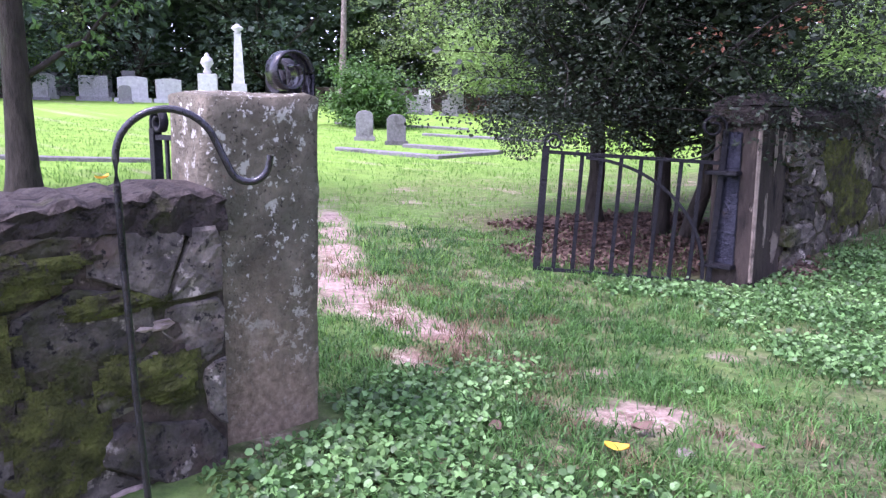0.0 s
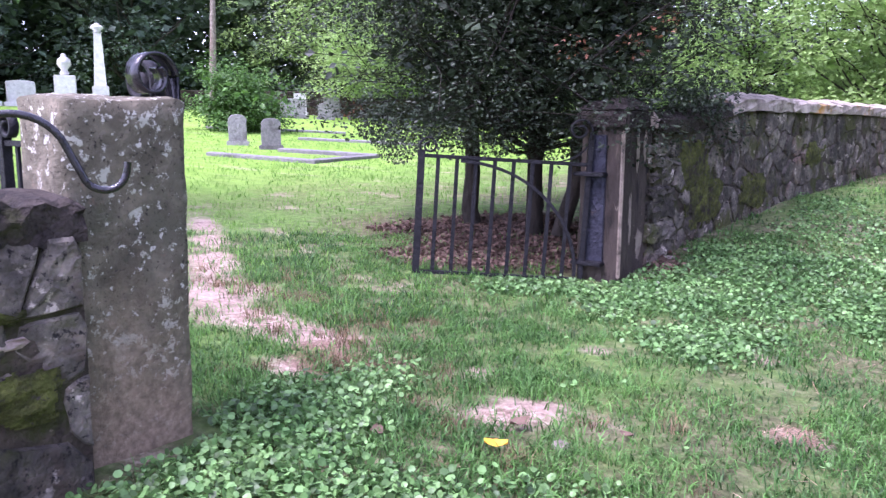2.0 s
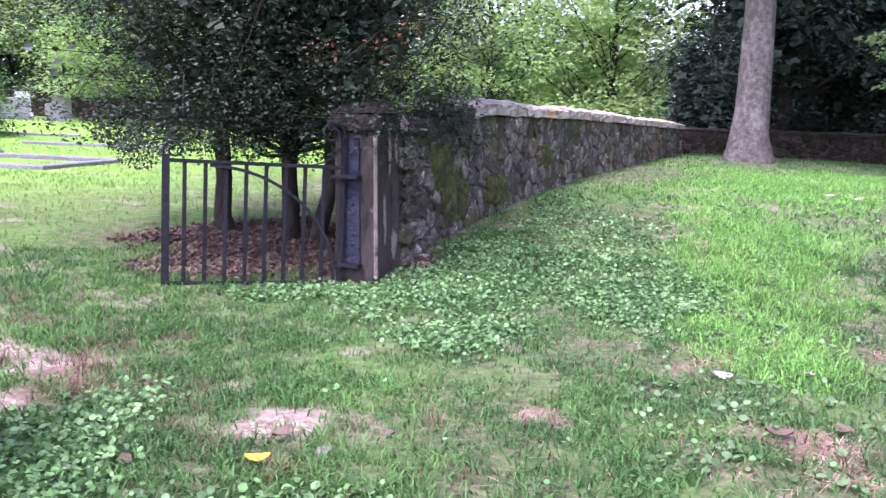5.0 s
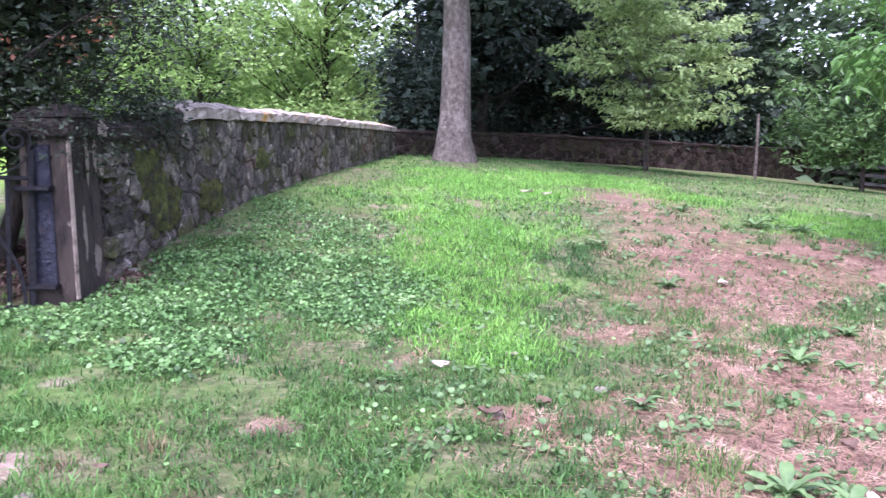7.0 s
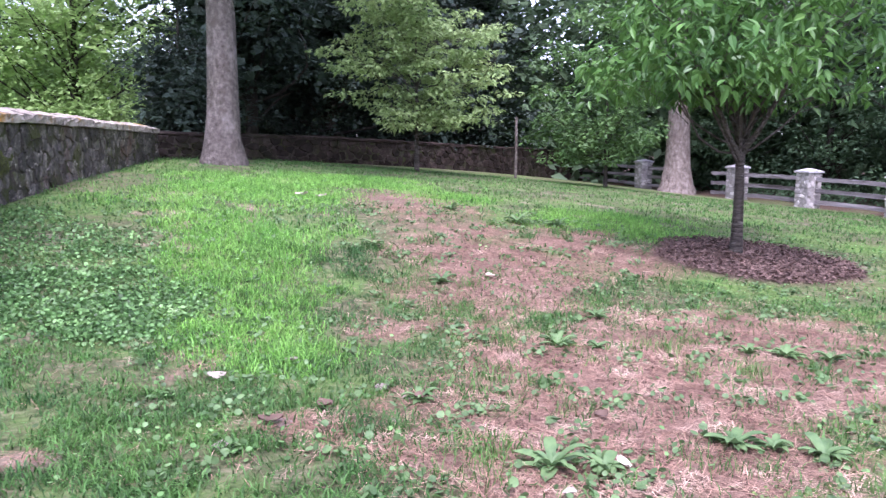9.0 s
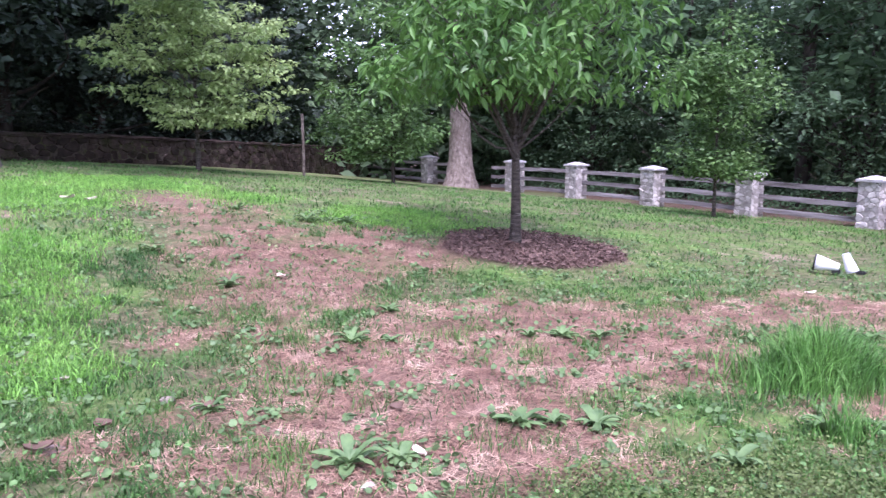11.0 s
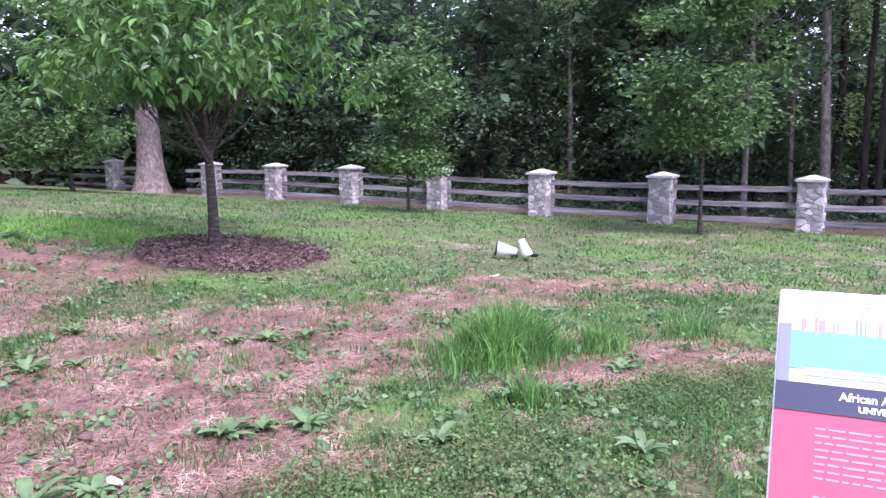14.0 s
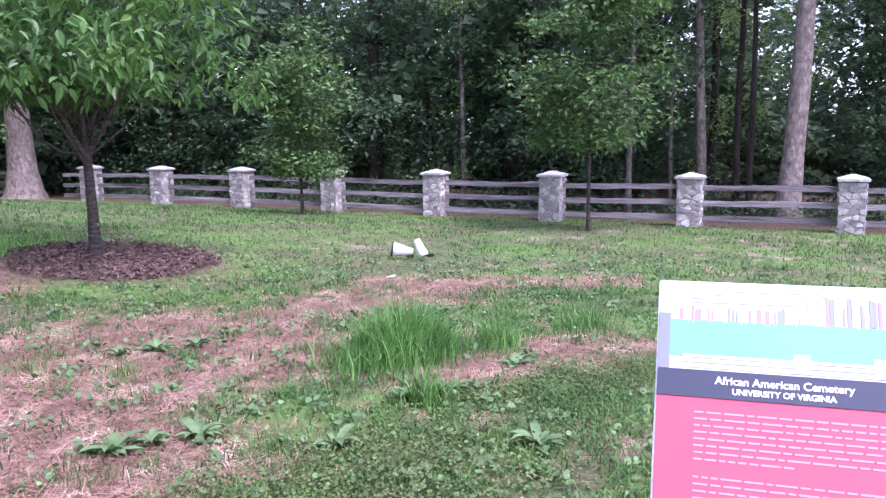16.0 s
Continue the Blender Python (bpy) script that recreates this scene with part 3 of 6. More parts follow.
def straight(p0, p1, side):
    """A placing function along a wall: u metres along, height z, d metres out on the side given."""
    p0, p1 = np.array(p0, float), np.array(p1, float)
    t = (p1 - p0) / np.linalg.norm(p1 - p0)
    nrm = np.array([t[1], -t[0]]) * side
    return (lambda u, z, d: (*(p0 + t * u + nrm * d), z)), float(np.linalg.norm(p1 - p0)), (lambda u: tuple(p0 + t * u))


def rubble_wall(name, label, p0, p1, side, top, thick, mat_stone, mat_core, rows, widths, seed, single=300, proud=0.05, sink=0.25, fine=False):
    """A rubble wall whose face lies on the line p0 to p1, with single stones."""
    at, length, foot = straight(p0, p1, side)
    rng = np.random.default_rng(seed)
    low = lambda u: gz(*foot(u)) - sink * 0.3
    core = rough_slab(name, at, 0, length, lambda u: low(u) - 0.3, top, -thick, 0.012, mat_core, None, 0.25, 0.03, seed)
    tagged(core, label, "wall", kind="structure")
    pile, made = Pile(), 0
    height = float(np.mean([top(u) - low(u) for u in np.linspace(0, length, 9)]))
    cells = rubble_cells(length, height, rows, widths, rng)
    cells.sort(key=lambda c: c[:, 0].min())
    for c in cells:
        v, q, t = rubble_stone(c, height, low, lambda u: top(u) - 0.01, at, rng, 0.007, proud, fine)
        if made < single:
            part("stone", mesh_of("stone", v, [q, t], mat_stone), mat_stone, core)
            made += 1
        else:
            pile.add(v, q)
            pile.f.setdefault(3, []).append(t + pile.n - len(v))
    if pile.n:
        tagged(part("far_stones", pile.mesh("far_stones", mat_stone), mat_stone, core), kind="stuff")
    return core, at, length


# wall beside the camera's end of the gate: ends at the near gate pillar
TOP_L = lambda u: 1.17 + 0.02 * math.sin(u * 2.3)
wl_core, at_l, len_l = rubble_wall("wall_south", "mossy dark rubble stone wall with a rough coping", (-3.13, -3.2), (-3.13, 1.63), 1, TOP_L, 0.55, M["rubble"], M["mossy"], 0.30, 1.35, 3, proud=0.035, fine=True)
for k, (a, b) in enumerate([(0.0, 1.6), (1.62, 3.4), (3.42, len_l + 0.02)]):
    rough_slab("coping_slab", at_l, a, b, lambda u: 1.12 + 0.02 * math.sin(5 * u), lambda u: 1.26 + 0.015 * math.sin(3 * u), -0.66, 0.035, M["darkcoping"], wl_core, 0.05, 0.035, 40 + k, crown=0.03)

# wall beyond the gate, up the slope to the corner
TOP_R = lambda u: float(np.interp(u, [0, 0.9, 1.3, 2.0, 6, 14.8], [1.52, 1.56, 1.68, 1.78, 1.78, 1.64]))
wr_core, at_r, len_r = rubble_wall("wall_east", "dark rubble stone wall climbing the slope, mossy near the gate", (-3.07, 7.75), (-0.66, 22.8), 1, TOP_R, 0.5, M["rubble"], M["mossy"], 0.21, 1.25, 5, proud=0.03)
marks = [0.05, 0.95, 1.55, 3.3, 5.1, 6.9, 8.8, 10.6, 12.4, 13.8, len_r]
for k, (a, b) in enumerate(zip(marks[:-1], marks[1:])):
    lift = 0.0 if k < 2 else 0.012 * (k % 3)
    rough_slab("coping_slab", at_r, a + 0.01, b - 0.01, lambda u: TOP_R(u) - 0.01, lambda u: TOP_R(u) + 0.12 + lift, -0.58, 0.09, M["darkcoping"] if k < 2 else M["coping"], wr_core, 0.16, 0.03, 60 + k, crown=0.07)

# low wall along the back
TOP_B = lambda u: float(np.interp(u, [0, 8, 26], [1.62, 1.42, 0.66]))
wb_core, at_b, len_b = rubble_wall("wall_back", "low fieldstone wall, tree shade put into its dark stone", (-1.6, 22.9), (20.4, 37.2), 1, TOP_B, 0.45, M["shaderubble"], M["mossy"], 0.27, 1.4, 8, single=0)
rough_slab("coping_slab", at_b, 0, len_b, lambda u: TOP_B(u) - 0.01, lambda u: TOP_B(u) + 0.08, -0.5, 0.06, M["shaderubble"], wb_core, 0.4, 0.05, 90, crown=0.04)


def moss_sheet(at, u0, z0, w, h, seed, parent, name="moss", mat=None, label="green-brown moss on the stones", rise=0.028):
    """A ragged cushion of moss or crust of lichen clinging to a wall face."""
    rng = np.random.default_rng(seed)
    n = 26
    us, zs = np.linspace(-1, 1, n), np.linspace(-1, 1, n)
    v, inside = [], np.zeros((n, n), bool)
    for i, a in enumerate(us):
        for j, b in enumerate(zs):
            r = math.hypot(a, b) + 0.9 * (float(cloudy(np.array(a * 1.3 + seed), np.array(b * 1.3), 0.5, seed)) - 0.5)
            inside[i, j] = r < 0.8
            v.append(at(u0 + a * w, z0 + b * h, 0.05 * max(0.0, 1 - r) * (rise > 0.02) + rise + rng.uniform(-0.2, 0.2) * rise))
    q = [[i * n + j, (i + 1) * n + j, (i + 1) * n + j + 1, i * n + j + 1] for i in range(n - 1) for j in range(n - 1) if inside[i, j] and inside[i + 1, j] and inside[i, j + 1] and inside[i + 1, j + 1]]
    part(name, mesh_of(name, v, np.array(q), mat or M["moss"], True), mat or M["moss"], parent, label)


for u, z, w, h, s in ((3.55, 0.70, 0.55, 0.5, 1), (4.35, 0.86, 0.28, 0.08, 6), (4.55, 0.47, 0.22, 0.09, 7), (3.1, 0.5, 0.5, 0.45, 2), (4.1, 0.35, 0.35, 0.3, 3), (4.45, 0.55, 0.3, 0.14, 4), (3.9, 1.0, 0.5, 0.14, 5)):
    moss_sheet(at_l, u, z, w, h, s, wl_core)
for u, z, w, h, s in ((0.75, 1.15, 0.5, 0.42, 11), (0.95, 0.85, 0.42, 0.5, 15), (1.3, 0.75, 0.3, 0.35, 12), (2.4, 0.8, 0.5, 0.3, 13), (4.2, 1.2, 0.6, 0.25, 14)):
    moss_sheet(at_r, u, z, w, h, s, wr_core)


rng = np.random.default_rng(17)
# The second outline is a pale mortar patch, built like a stone.
for u, z, w, h in ((4.20, 0.27, 0.085, 0.15), (4.52, 0.735, 0.10, 0.03), (4.38, 0.04, 0.12, 0.05), (3.4, 0.12, 0.13, 0.08)):
    a = np.arange(7) / 7 * 2 * math.pi
    outline = np.stack([u + w * np.cos(a) * rng.uniform(0.8, 1.1, 7), z + h * np.sin(a) * rng.uniform(0.8, 1.1, 7)], -1)
    v, q, t = rubble_stone(outline, 1.0, lambda s: 0.0, lambda s: 1.0, at_l, rng, 0.004, 0.015, True)
    part("stone", mesh_of("stone", v + np.array([0.018, 0, 0]), [q, t], M["palestone"]), M["palestone"], wl_core, "pale pinkish stone set in the wall")


# ---- gate pillars ----
def stone_post(name, at, label, size, height, mat, seed, taper=0.03, lean=(0, 0), round_top=0.04):
    """A rough-dressed stone post: a box of many faces with worn arrises."""
    e = thing(name, at, label, "gate pillar")
    bm = bmesh.new()
    sx, sy = size
    bmesh.ops.create_cube(bm, size=1)
    bmesh.ops.subdivide_edges(bm, edges=bm.edges[:], cuts=15, use_grid_fill=True)
    for v in bm.verts:
        x, y, z = v.co
        ex, ey, ez = abs(x) * 2, abs(y) * 2, z + 0.5
        worn = 1 - round_top * (max(0, ex - 0.8) * max(0, ey - 0.8) * 25)
        k = (1 + taper * (0.5 - ez)) * worn
        drop = 0.05 * (max(0, ex - 0.75) + max(0, ey - 0.75)) if z > 0.49 else 0
        p = Vector((x * sx * k + lean[0] * ez, y * sy * k + lean[1] * ez, (z + 0.5) * (height + 0.25) - 0.25 - drop))
        n = Vector((noise.noise(p * 3 + Vector((seed, 0, 0))), noise.noise(p * 3 + Vector((0, seed, 5))), noise.noise(p * 3 + Vector((9, 0, seed)))))
        f = Vector((noise.noise(p * 14), noise.noise(p * 14 + Vector((4, 4, 4))), noise.noise(p * 14 + Vector((8, 1, 3)))))
        v.co = p + n * 0.022 + f * 0.008
    for f in bm.faces:
        f.smooth = True
    part("shaft", bm, mat, e)
    return e


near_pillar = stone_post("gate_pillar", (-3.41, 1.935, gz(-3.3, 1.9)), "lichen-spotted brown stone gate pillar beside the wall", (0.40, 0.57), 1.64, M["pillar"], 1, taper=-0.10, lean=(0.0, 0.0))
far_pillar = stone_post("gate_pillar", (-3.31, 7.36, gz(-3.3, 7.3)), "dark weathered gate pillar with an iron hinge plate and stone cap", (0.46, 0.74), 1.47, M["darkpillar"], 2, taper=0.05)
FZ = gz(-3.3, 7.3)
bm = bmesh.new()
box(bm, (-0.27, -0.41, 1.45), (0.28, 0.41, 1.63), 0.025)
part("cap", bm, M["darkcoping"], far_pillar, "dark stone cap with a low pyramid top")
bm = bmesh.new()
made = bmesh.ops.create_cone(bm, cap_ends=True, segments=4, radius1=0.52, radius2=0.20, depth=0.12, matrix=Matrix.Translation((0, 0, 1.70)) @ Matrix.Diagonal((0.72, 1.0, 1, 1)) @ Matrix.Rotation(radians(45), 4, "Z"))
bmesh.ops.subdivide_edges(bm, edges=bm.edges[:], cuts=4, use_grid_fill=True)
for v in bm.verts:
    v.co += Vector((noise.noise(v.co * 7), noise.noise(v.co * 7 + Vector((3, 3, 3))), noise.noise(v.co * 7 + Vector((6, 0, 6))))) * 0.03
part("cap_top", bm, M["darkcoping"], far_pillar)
bm = bmesh.new()
box(bm, (-0.13, -0.392, 0.14), (0.06, -0.365, 1.40), 0.006)
hinge_plate = part("hinge_plate", bm, M["blueiron"], far_pillar, "blue-black iron hinge plate with bolts")
for z in (0.35, 0.75, 1.0, 1.25):
    bm = bmesh.new()
    bmesh.ops.create_uvsphere(bm, u_segments=8, v_segments=5, radius=0.018, matrix=Matrix.Translation((-0.02, -0.395, z)) @ Matrix.Diagonal((1, 0.6, 1, 1)))
    part("bolt", bm, M["blueiron"], hinge_plate)
for z in (0.14, 1.02):
    bm = bmesh.new()
    box(bm, (-0.24, -0.49, z - 0.02), (0.08, -0.37, z + 0.02), 0.008)
    part("hinge_strap", bm, M["iron"], far_pillar, "iron hinge strap")
bm = bmesh.new()
box(bm, (0.205, -0.388, 0.0), (0.240, -0.345, 1.44), 0.012)
part("corner_strip", bm, M["limestreak"], far_pillar, "pale lime-washed corner")
at_p, _, _ = straight((0.222, -0.37), (0.222, 0.37), 1)
for u, z, w, h, k in ((0.34, 1.22, 0.05, 0.26, 21), (0.52, 1.30, 0.06, 0.20, 22), (0.20, 0.55, 0.05, 0.34, 23), (0.45, 0.30, 0.12, 0.22, 24)):
    moss_sheet(at_p, u, z, w, h, k, far_pillar, "lime_streak", M["limestreak"], "pale lime streak down the stone", 0.012)
at_c, _, _ = straight((0.282, -0.41), (0.282, 0.41), 1)
moss_sheet(at_c, 0.66, 1.55, 0.16, 0.10, 25, far_pillar, "lichen", M["palestone"], "pale lichen on the cap corner", 0.008)
# thin stones packed between the far pillar and the wall
for k, z in enumerate((0.12, 0.38, 0.62, 0.86, 1.02, 1.17, 1.30)):
    slab = rough_slab("stone", at_r, -0.16, 0.32 + 0.05 * (k % 3), lambda u: z, lambda u: z + (0.09 if k > 2 else 0.19), -0.4, 0.035 + 0.03 * (k % 2), M["rubble"], wr_core, 0.06, 0.05, 130 + k)
bm = bmesh.new()
box(bm, (-0.05, 0.285, 1.05), (0.07, 0.33, 1.10), 0.006)
part("latch_bracket", bm, M["iron"], near_pillar, "small iron bracket")
bm = bmesh.new()
box(bm, (0.02, 0.27, 0.42), (0.09, 0.33, 0.48), 0.006)
part("latch_bracket", bm, M["iron"], near_pillar, "small iron bracket")


# ---- iron gate leaves ----
def strap(points, width, thick):
    """A flat bar bent along points in the x-z plane, its width across y."""
    p = np.array(points, float)
    t = np.gradient(p, axis=0)
    t /= np.linalg.norm(t, axis=1)[:, None] + 1e-9
    nrm = np.stack([-t[:, 1], t[:, 0]], -1)
    v = []
    for (x, z), (nx, nz) in zip(p, nrm):
        for sy, sn in ((-1, -1), (1, -1), (1, 1), (-1, 1)):
            v.append((x + nx * sn * thick / 2, sy * width / 2, z + nz * sn * thick / 2))
    n = len(p)
    i, j = np.meshgrid(np.arange(n - 1), np.arange(4), indexing="ij")
    k = (j + 1) % 4
    q = np.stack([i * 4 + j, i * 4 + k, (i + 1) * 4 + k, (i + 1) * 4 + j], -1).reshape(-1, 4)
    q = np.concatenate([q, [[3, 2, 1, 0], [4 * n - 4, 4 * n - 3, 4 * n - 2, 4 * n - 1]]])
    return v, q


def spiral(cx, cz, r0, r1, a0, turns, n=40):
    a = np.radians(a0) + np.linspace(0, turns, n) * 2 * math.pi
    r = np.linspace(r0, r1, n)
    return list(zip(cx + r * np.cos(a), cz + r * np.sin(a)))


def gate_leaf(name, at, rz, length, label, rise=0.0):
    e = thing(name, at, label, "gate", "cemetery gate leaves", rz=rz)
    e.matrix_basis = pose(*at, 0, rise, rz)

    def bar(pn, x0, x1, z0, z1, w, lab=""):
        b = bmesh.new()
        box(b, (x0, -w / 2, z0), (x1, w / 2, z1), 0.003)
        return part(pn, b, M["iron"], e, lab)

    L = length
    bar("hinge_post", -0.025, 0.025, -0.02, 1.54, 0.05)
    bar("end_post", L - 0.055, L + 0.015, 0.0, 1.29, 0.06)
    bar("top_rail", 0, L, 1.215, 1.25, 0.04)
    bar("bottom_rail", 0, L, 0.07, 0.105, 0.04)
    for k in range(1, 9):
        x = L * k / 9
        bar("baluster", x - 0.019, x + 0.019, 0.02, 1.225, 0.018)
    a = np.linspace(0, math.pi / 2, 24)
    pts = [(0.06 + L * 0.72 * (1 - math.cos(t)), 0.12 + 1.08 * math.sin(t)) for t in a]
    v, f = strap(pts, 0.05, 0.03)
    part("curved_brace", mesh_of("curved_brace", v, f, M["iron"]), M["iron"], e)
    v, f = strap([(L * 0.27 - L * 0.27 * math.sin(t), 1.23 + 0.28 * (1 - math.cos(t))) for t in a], 0.035, 0.012)
    part("swept_arm", mesh_of("swept_arm", v, f, M["iron"]), M["iron"], e)
    v, f = strap([(0, 1.48), (0, 1.52)] + spiral(0.115, 1.56, 0.115, 0.035, 180, -1.35), 0.07, 0.02)
    part("hinge_scroll", mesh_of("hinge_scroll", v, f, M["iron"], True), M["iron"], e, "rolled iron scroll")
    v, f = strap([(L - 0.01, 1.24)] + spiral(L - 0.09, 1.33, 0.09, 0.03, -10, 1.3), 0.055, 0.02)
    part("end_scroll", mesh_of("end_scroll", v, f, M["iron"], True), M["iron"], e, "rolled iron scroll")
    return e


gate_leaf("gate_leaf", (-3.46, 6.90, -0.03), 217.5, 1.66, "black wrought-iron gate leaf with scrolls, standing open", -3.0)
left_leaf = gate_leaf("gate_leaf", (-3.50, 2.28, 0.22), 180, 1.66, "black wrought-iron gate leaf swung back behind the pillar")

# big scroll on the near hinge post, turned to face the opening
e = thing("hinge_scroll", (-3.40, 2.265, 1.40), "broad black iron scroll rising behind the near pillar", "ironwork", rz=90)
v, f = strap([(0.035, 0.0), (0.035, 0.40)] + spiral(-0.085, 0.40, 0.12, 0.05, 0, 1.15, 60), 0.10, 0.014)
part("scroll", mesh_of("scroll", v, f, M["paintiron"], True), M["paintiron"], e)

# ---- plant hook ----
hook = thing("plant_hook", (-1.715, 0.665, gz(-1.7, 0.67)), "slim black metal plant hook stuck in the ground", "plant hook", rz=61)
hz0 = gz(-1.7, 0.67)
pts = [(0.035, 0, -0.15), (0.022, 0, 0.35), (0.002, 0, 0.69), (-0.011, 0, 0.95), (-0.019, 0, 1.22), (-0.023, 0, 1.40)]
for a in np.linspace(180, 32, 16):
    pts.append((0.082 + 0.105 * math.cos(radians(a)), 0, 1.455 + 0.105 * math.sin(radians(a))))
for a in np.linspace(208, 350, 14):
    pts.append((0.247 + 0.043 * math.cos(radians(a)), 0, 1.447 + 0.043 * math.sin(radians(a))))
pts.append((0.293, 0, 1.462))
for name, line in (("rod", pts[:6]), ("crook", pts[4:22]), ("tip", pts[20:])):
    v, f = tube(line, 0.0078, 8)
    part(name, mesh_of(name, v, f, M["paintiron"], True), M["paintiron"], hook)


# ---- post and rail fence with stone pillars ----
PILLARS = [-4.25, -0.65, 2.93, 6.51, 10.03, 13.6, 17.2, 20.8, 24.35, 30.7]
FX = 20.0


def fence_pillar(y, seed):
    z0 = gz(FX, y)
    e = thing("fence_pillar", (FX, y, z0), "square fieldstone fence pillar with a pale capstone", "fence pillar", "fence pillars")
    bm = bmesh.new()
    box(bm, (-0.281, -0.281, -0.3), (0.281, 0.281, 1.20), 0.01)
    part("core", bm, M["mortar"], e)
    rng = np.random.default_rng(seed)
    for (px, py), (qx, qy) in (((-0.265, 0.285), (-0.265, -0.285)), ((-0.285, -0.265), (0.285, -0.265)), ((0.285, 0.265), (-0.285, 0.265))):
        at, length, _ = straight((px, py), (qx, qy), 1)
        for c in rubble_cells(length, 1.25, 0.13, 1.35, rng):
            v, q, t = rubble_stone(c, 1.25, lambda u: -0.05, lambda u: 1.2, at, rng, 0.006, 0.022, False)
            part("stone", mesh_of("stone", v, [q, t], M["fieldstone"]), M["fieldstone"], e)
    bm = bmesh.new()
    box(bm, (-0.34, -0.34, 1.20), (0.34, 0.34, 1.27), 0.015)
    bmesh.ops.create_cone(bm, cap_ends=True, segments=4, radius1=0.44, radius2=0.06, depth=0.09, matrix=Matrix.Translation((0, 0, 1.313)) @ Matrix.Rotation(radians(45), 4, "Z"))
    part("capstone", bm, M["capstone"], e)
    return e


for k, y in enumerate(PILLARS):
    fence_pillar(y, 100 + k)

for k, (a, b) in enumerate(zip(PILLARS[:-1], PILLARS[1:])):
    ends = [(a, b)] if b - a < 5 else [(a, 26.2), (28.2, b)]
    for a2, b2 in ends:
        mid = (a2 + b2) / 2
        e = thing("fence_bay", (FX, mid, gz(FX, mid)), "three weathered grey wooden rails between stone pillars", "fence", "fence bays")
        for h in (0.22, 0.60, 0.98):
            n = 9
            ys = np.linspace(a2 + 0.27, b2 - 0.27, n)
            zz = np.array([gz(FX, a2) + (gz(FX, b2) - gz(FX, a2)) * (t - a2) / (b2 - a2) for t in ys]) + h - gz(FX, mid)
            zz += 0.02 * np.sin(np.linspace(0, math.pi, n) + k) + RNG.uniform(-0.008, 0.008, n)
            xx = 0.05 + RNG.uniform(-0.01, 0.01, n)
            w, t = 0.068 + RNG.uniform(-0.006, 0.006, n), 0.022
            v = np.stack([np.stack([xx + sx * t, ys - mid, zz + sz * w], -1) for sx, sz in ((-1, -1), (1, -1), (1, 1), (-1, 1))], 1).reshape(-1, 3)
            i, j = np.meshgrid(np.arange(n - 1), np.arange(4), indexing="ij")
            j2 = (j + 1) % 4
            q = np.stack([i * 4 + j, i * 4 + j2, (i + 1) * 4 + j2, (i + 1) * 4 + j], -1).reshape(-1, 4)
            part("rail", mesh_of("rail", v, q, M["rail"]), M["rail"], e)
e = thing("fence_bay", (FX, 33.9, gz(FX, 33.9)), "weathered grey wooden rails meeting the back wall", "fence", "fence bays")
for h in (0.22, 0.60, 0.98):
    bm = bmesh.new()
    box(bm, (0.03, -2.9, h - 0.068), (0.074, 2.9, h + 0.068), 0.006)
    part("rail", bm, M["rail"], e)


# ---- trees ----
def unit(v):
    return v / (np.linalg.norm(v, axis=-1, keepdims=True) + 1e-9)


def leaves(centres, spread, count, size, rng, droop=0.2, flat=1.0, narrow=0.55, full=False):
    """Kite-shaped folded leaves scattered round the centres."""
    c = np.asarray(centres, float)
    pick = rng.integers(0, len(c), count)
    off = rng.normal(size=(count, 3))
    off *= np.minimum(1, 1.5 / (np.linalg.norm(off, axis=1, keepdims=True) + 1e-9))
    out = unit(off)
    sp = spread if np.isscalar(spread) else np.asarray(spread)[pick, None]
    p = c[pick] + off * np.array([1, 1, flat]) * sp
    d = unit(rng.normal(size=(count, 3)) * [0.8, 0.8, 0.4] + out * [0.8, 0.8, 0.3] - [0, 0, droop])
    up = unit(rng.normal(size=(count, 3)) * 0.42 + out * 0.45 + [0, 0, 0.9])
    side = unit(np.cross(d, up))
    nrm = np.cross(side, d)
    s = size * rng.uniform(0.65, 1.3, (count, 1))
    if full:
        h = narrow * 0.5
        bend = -np.array([0, 0, 1.0]) * s * 0.12
        v = np.stack([p, p + d * s * 0.25 + side * s * h * 0.85 + nrm * s * 0.06, p + d * s * 0.6 + side * s * h * 0.9 + nrm * s * 0.05, p + d * s + bend, p + d * s * 0.6 - side * s * h * 0.9 + nrm * s * 0.05, p + d * s * 0.25 - side * s * h * 0.85 + nrm * s * 0.06], 1)
        k = np.arange(count)[:, None] * 6
        return v.reshape(-1, 3), np.concatenate([k + [0, 1, 2, 3], k + [0, 3, 4, 5]])
    v = np.stack([p, p + d * s * 0.45 + side * s * narrow * 0.5 + nrm * s * 0.08, p + d * s, p + d * s * 0.45 - side * s * narrow * 0.5 + nrm * s * 0.08], 1)
    return v.reshape(-1, 3), np.arange(count * 4).reshape(-1, 4)


def branch_curve(a, b, rng, bend=0.12, n=6):
    t = np.linspace(0, 1, n)[:, None]
    a, b = np.array(a, float), np.array(b, float)
    w = rng.normal(size=3) * np.linalg.norm(b - a) * bend
    return a + (b - a) * t + w * np.sin(t * math.pi) + rng.normal(size=(n, 3)) * np.linalg.norm(b - a) * 0.012


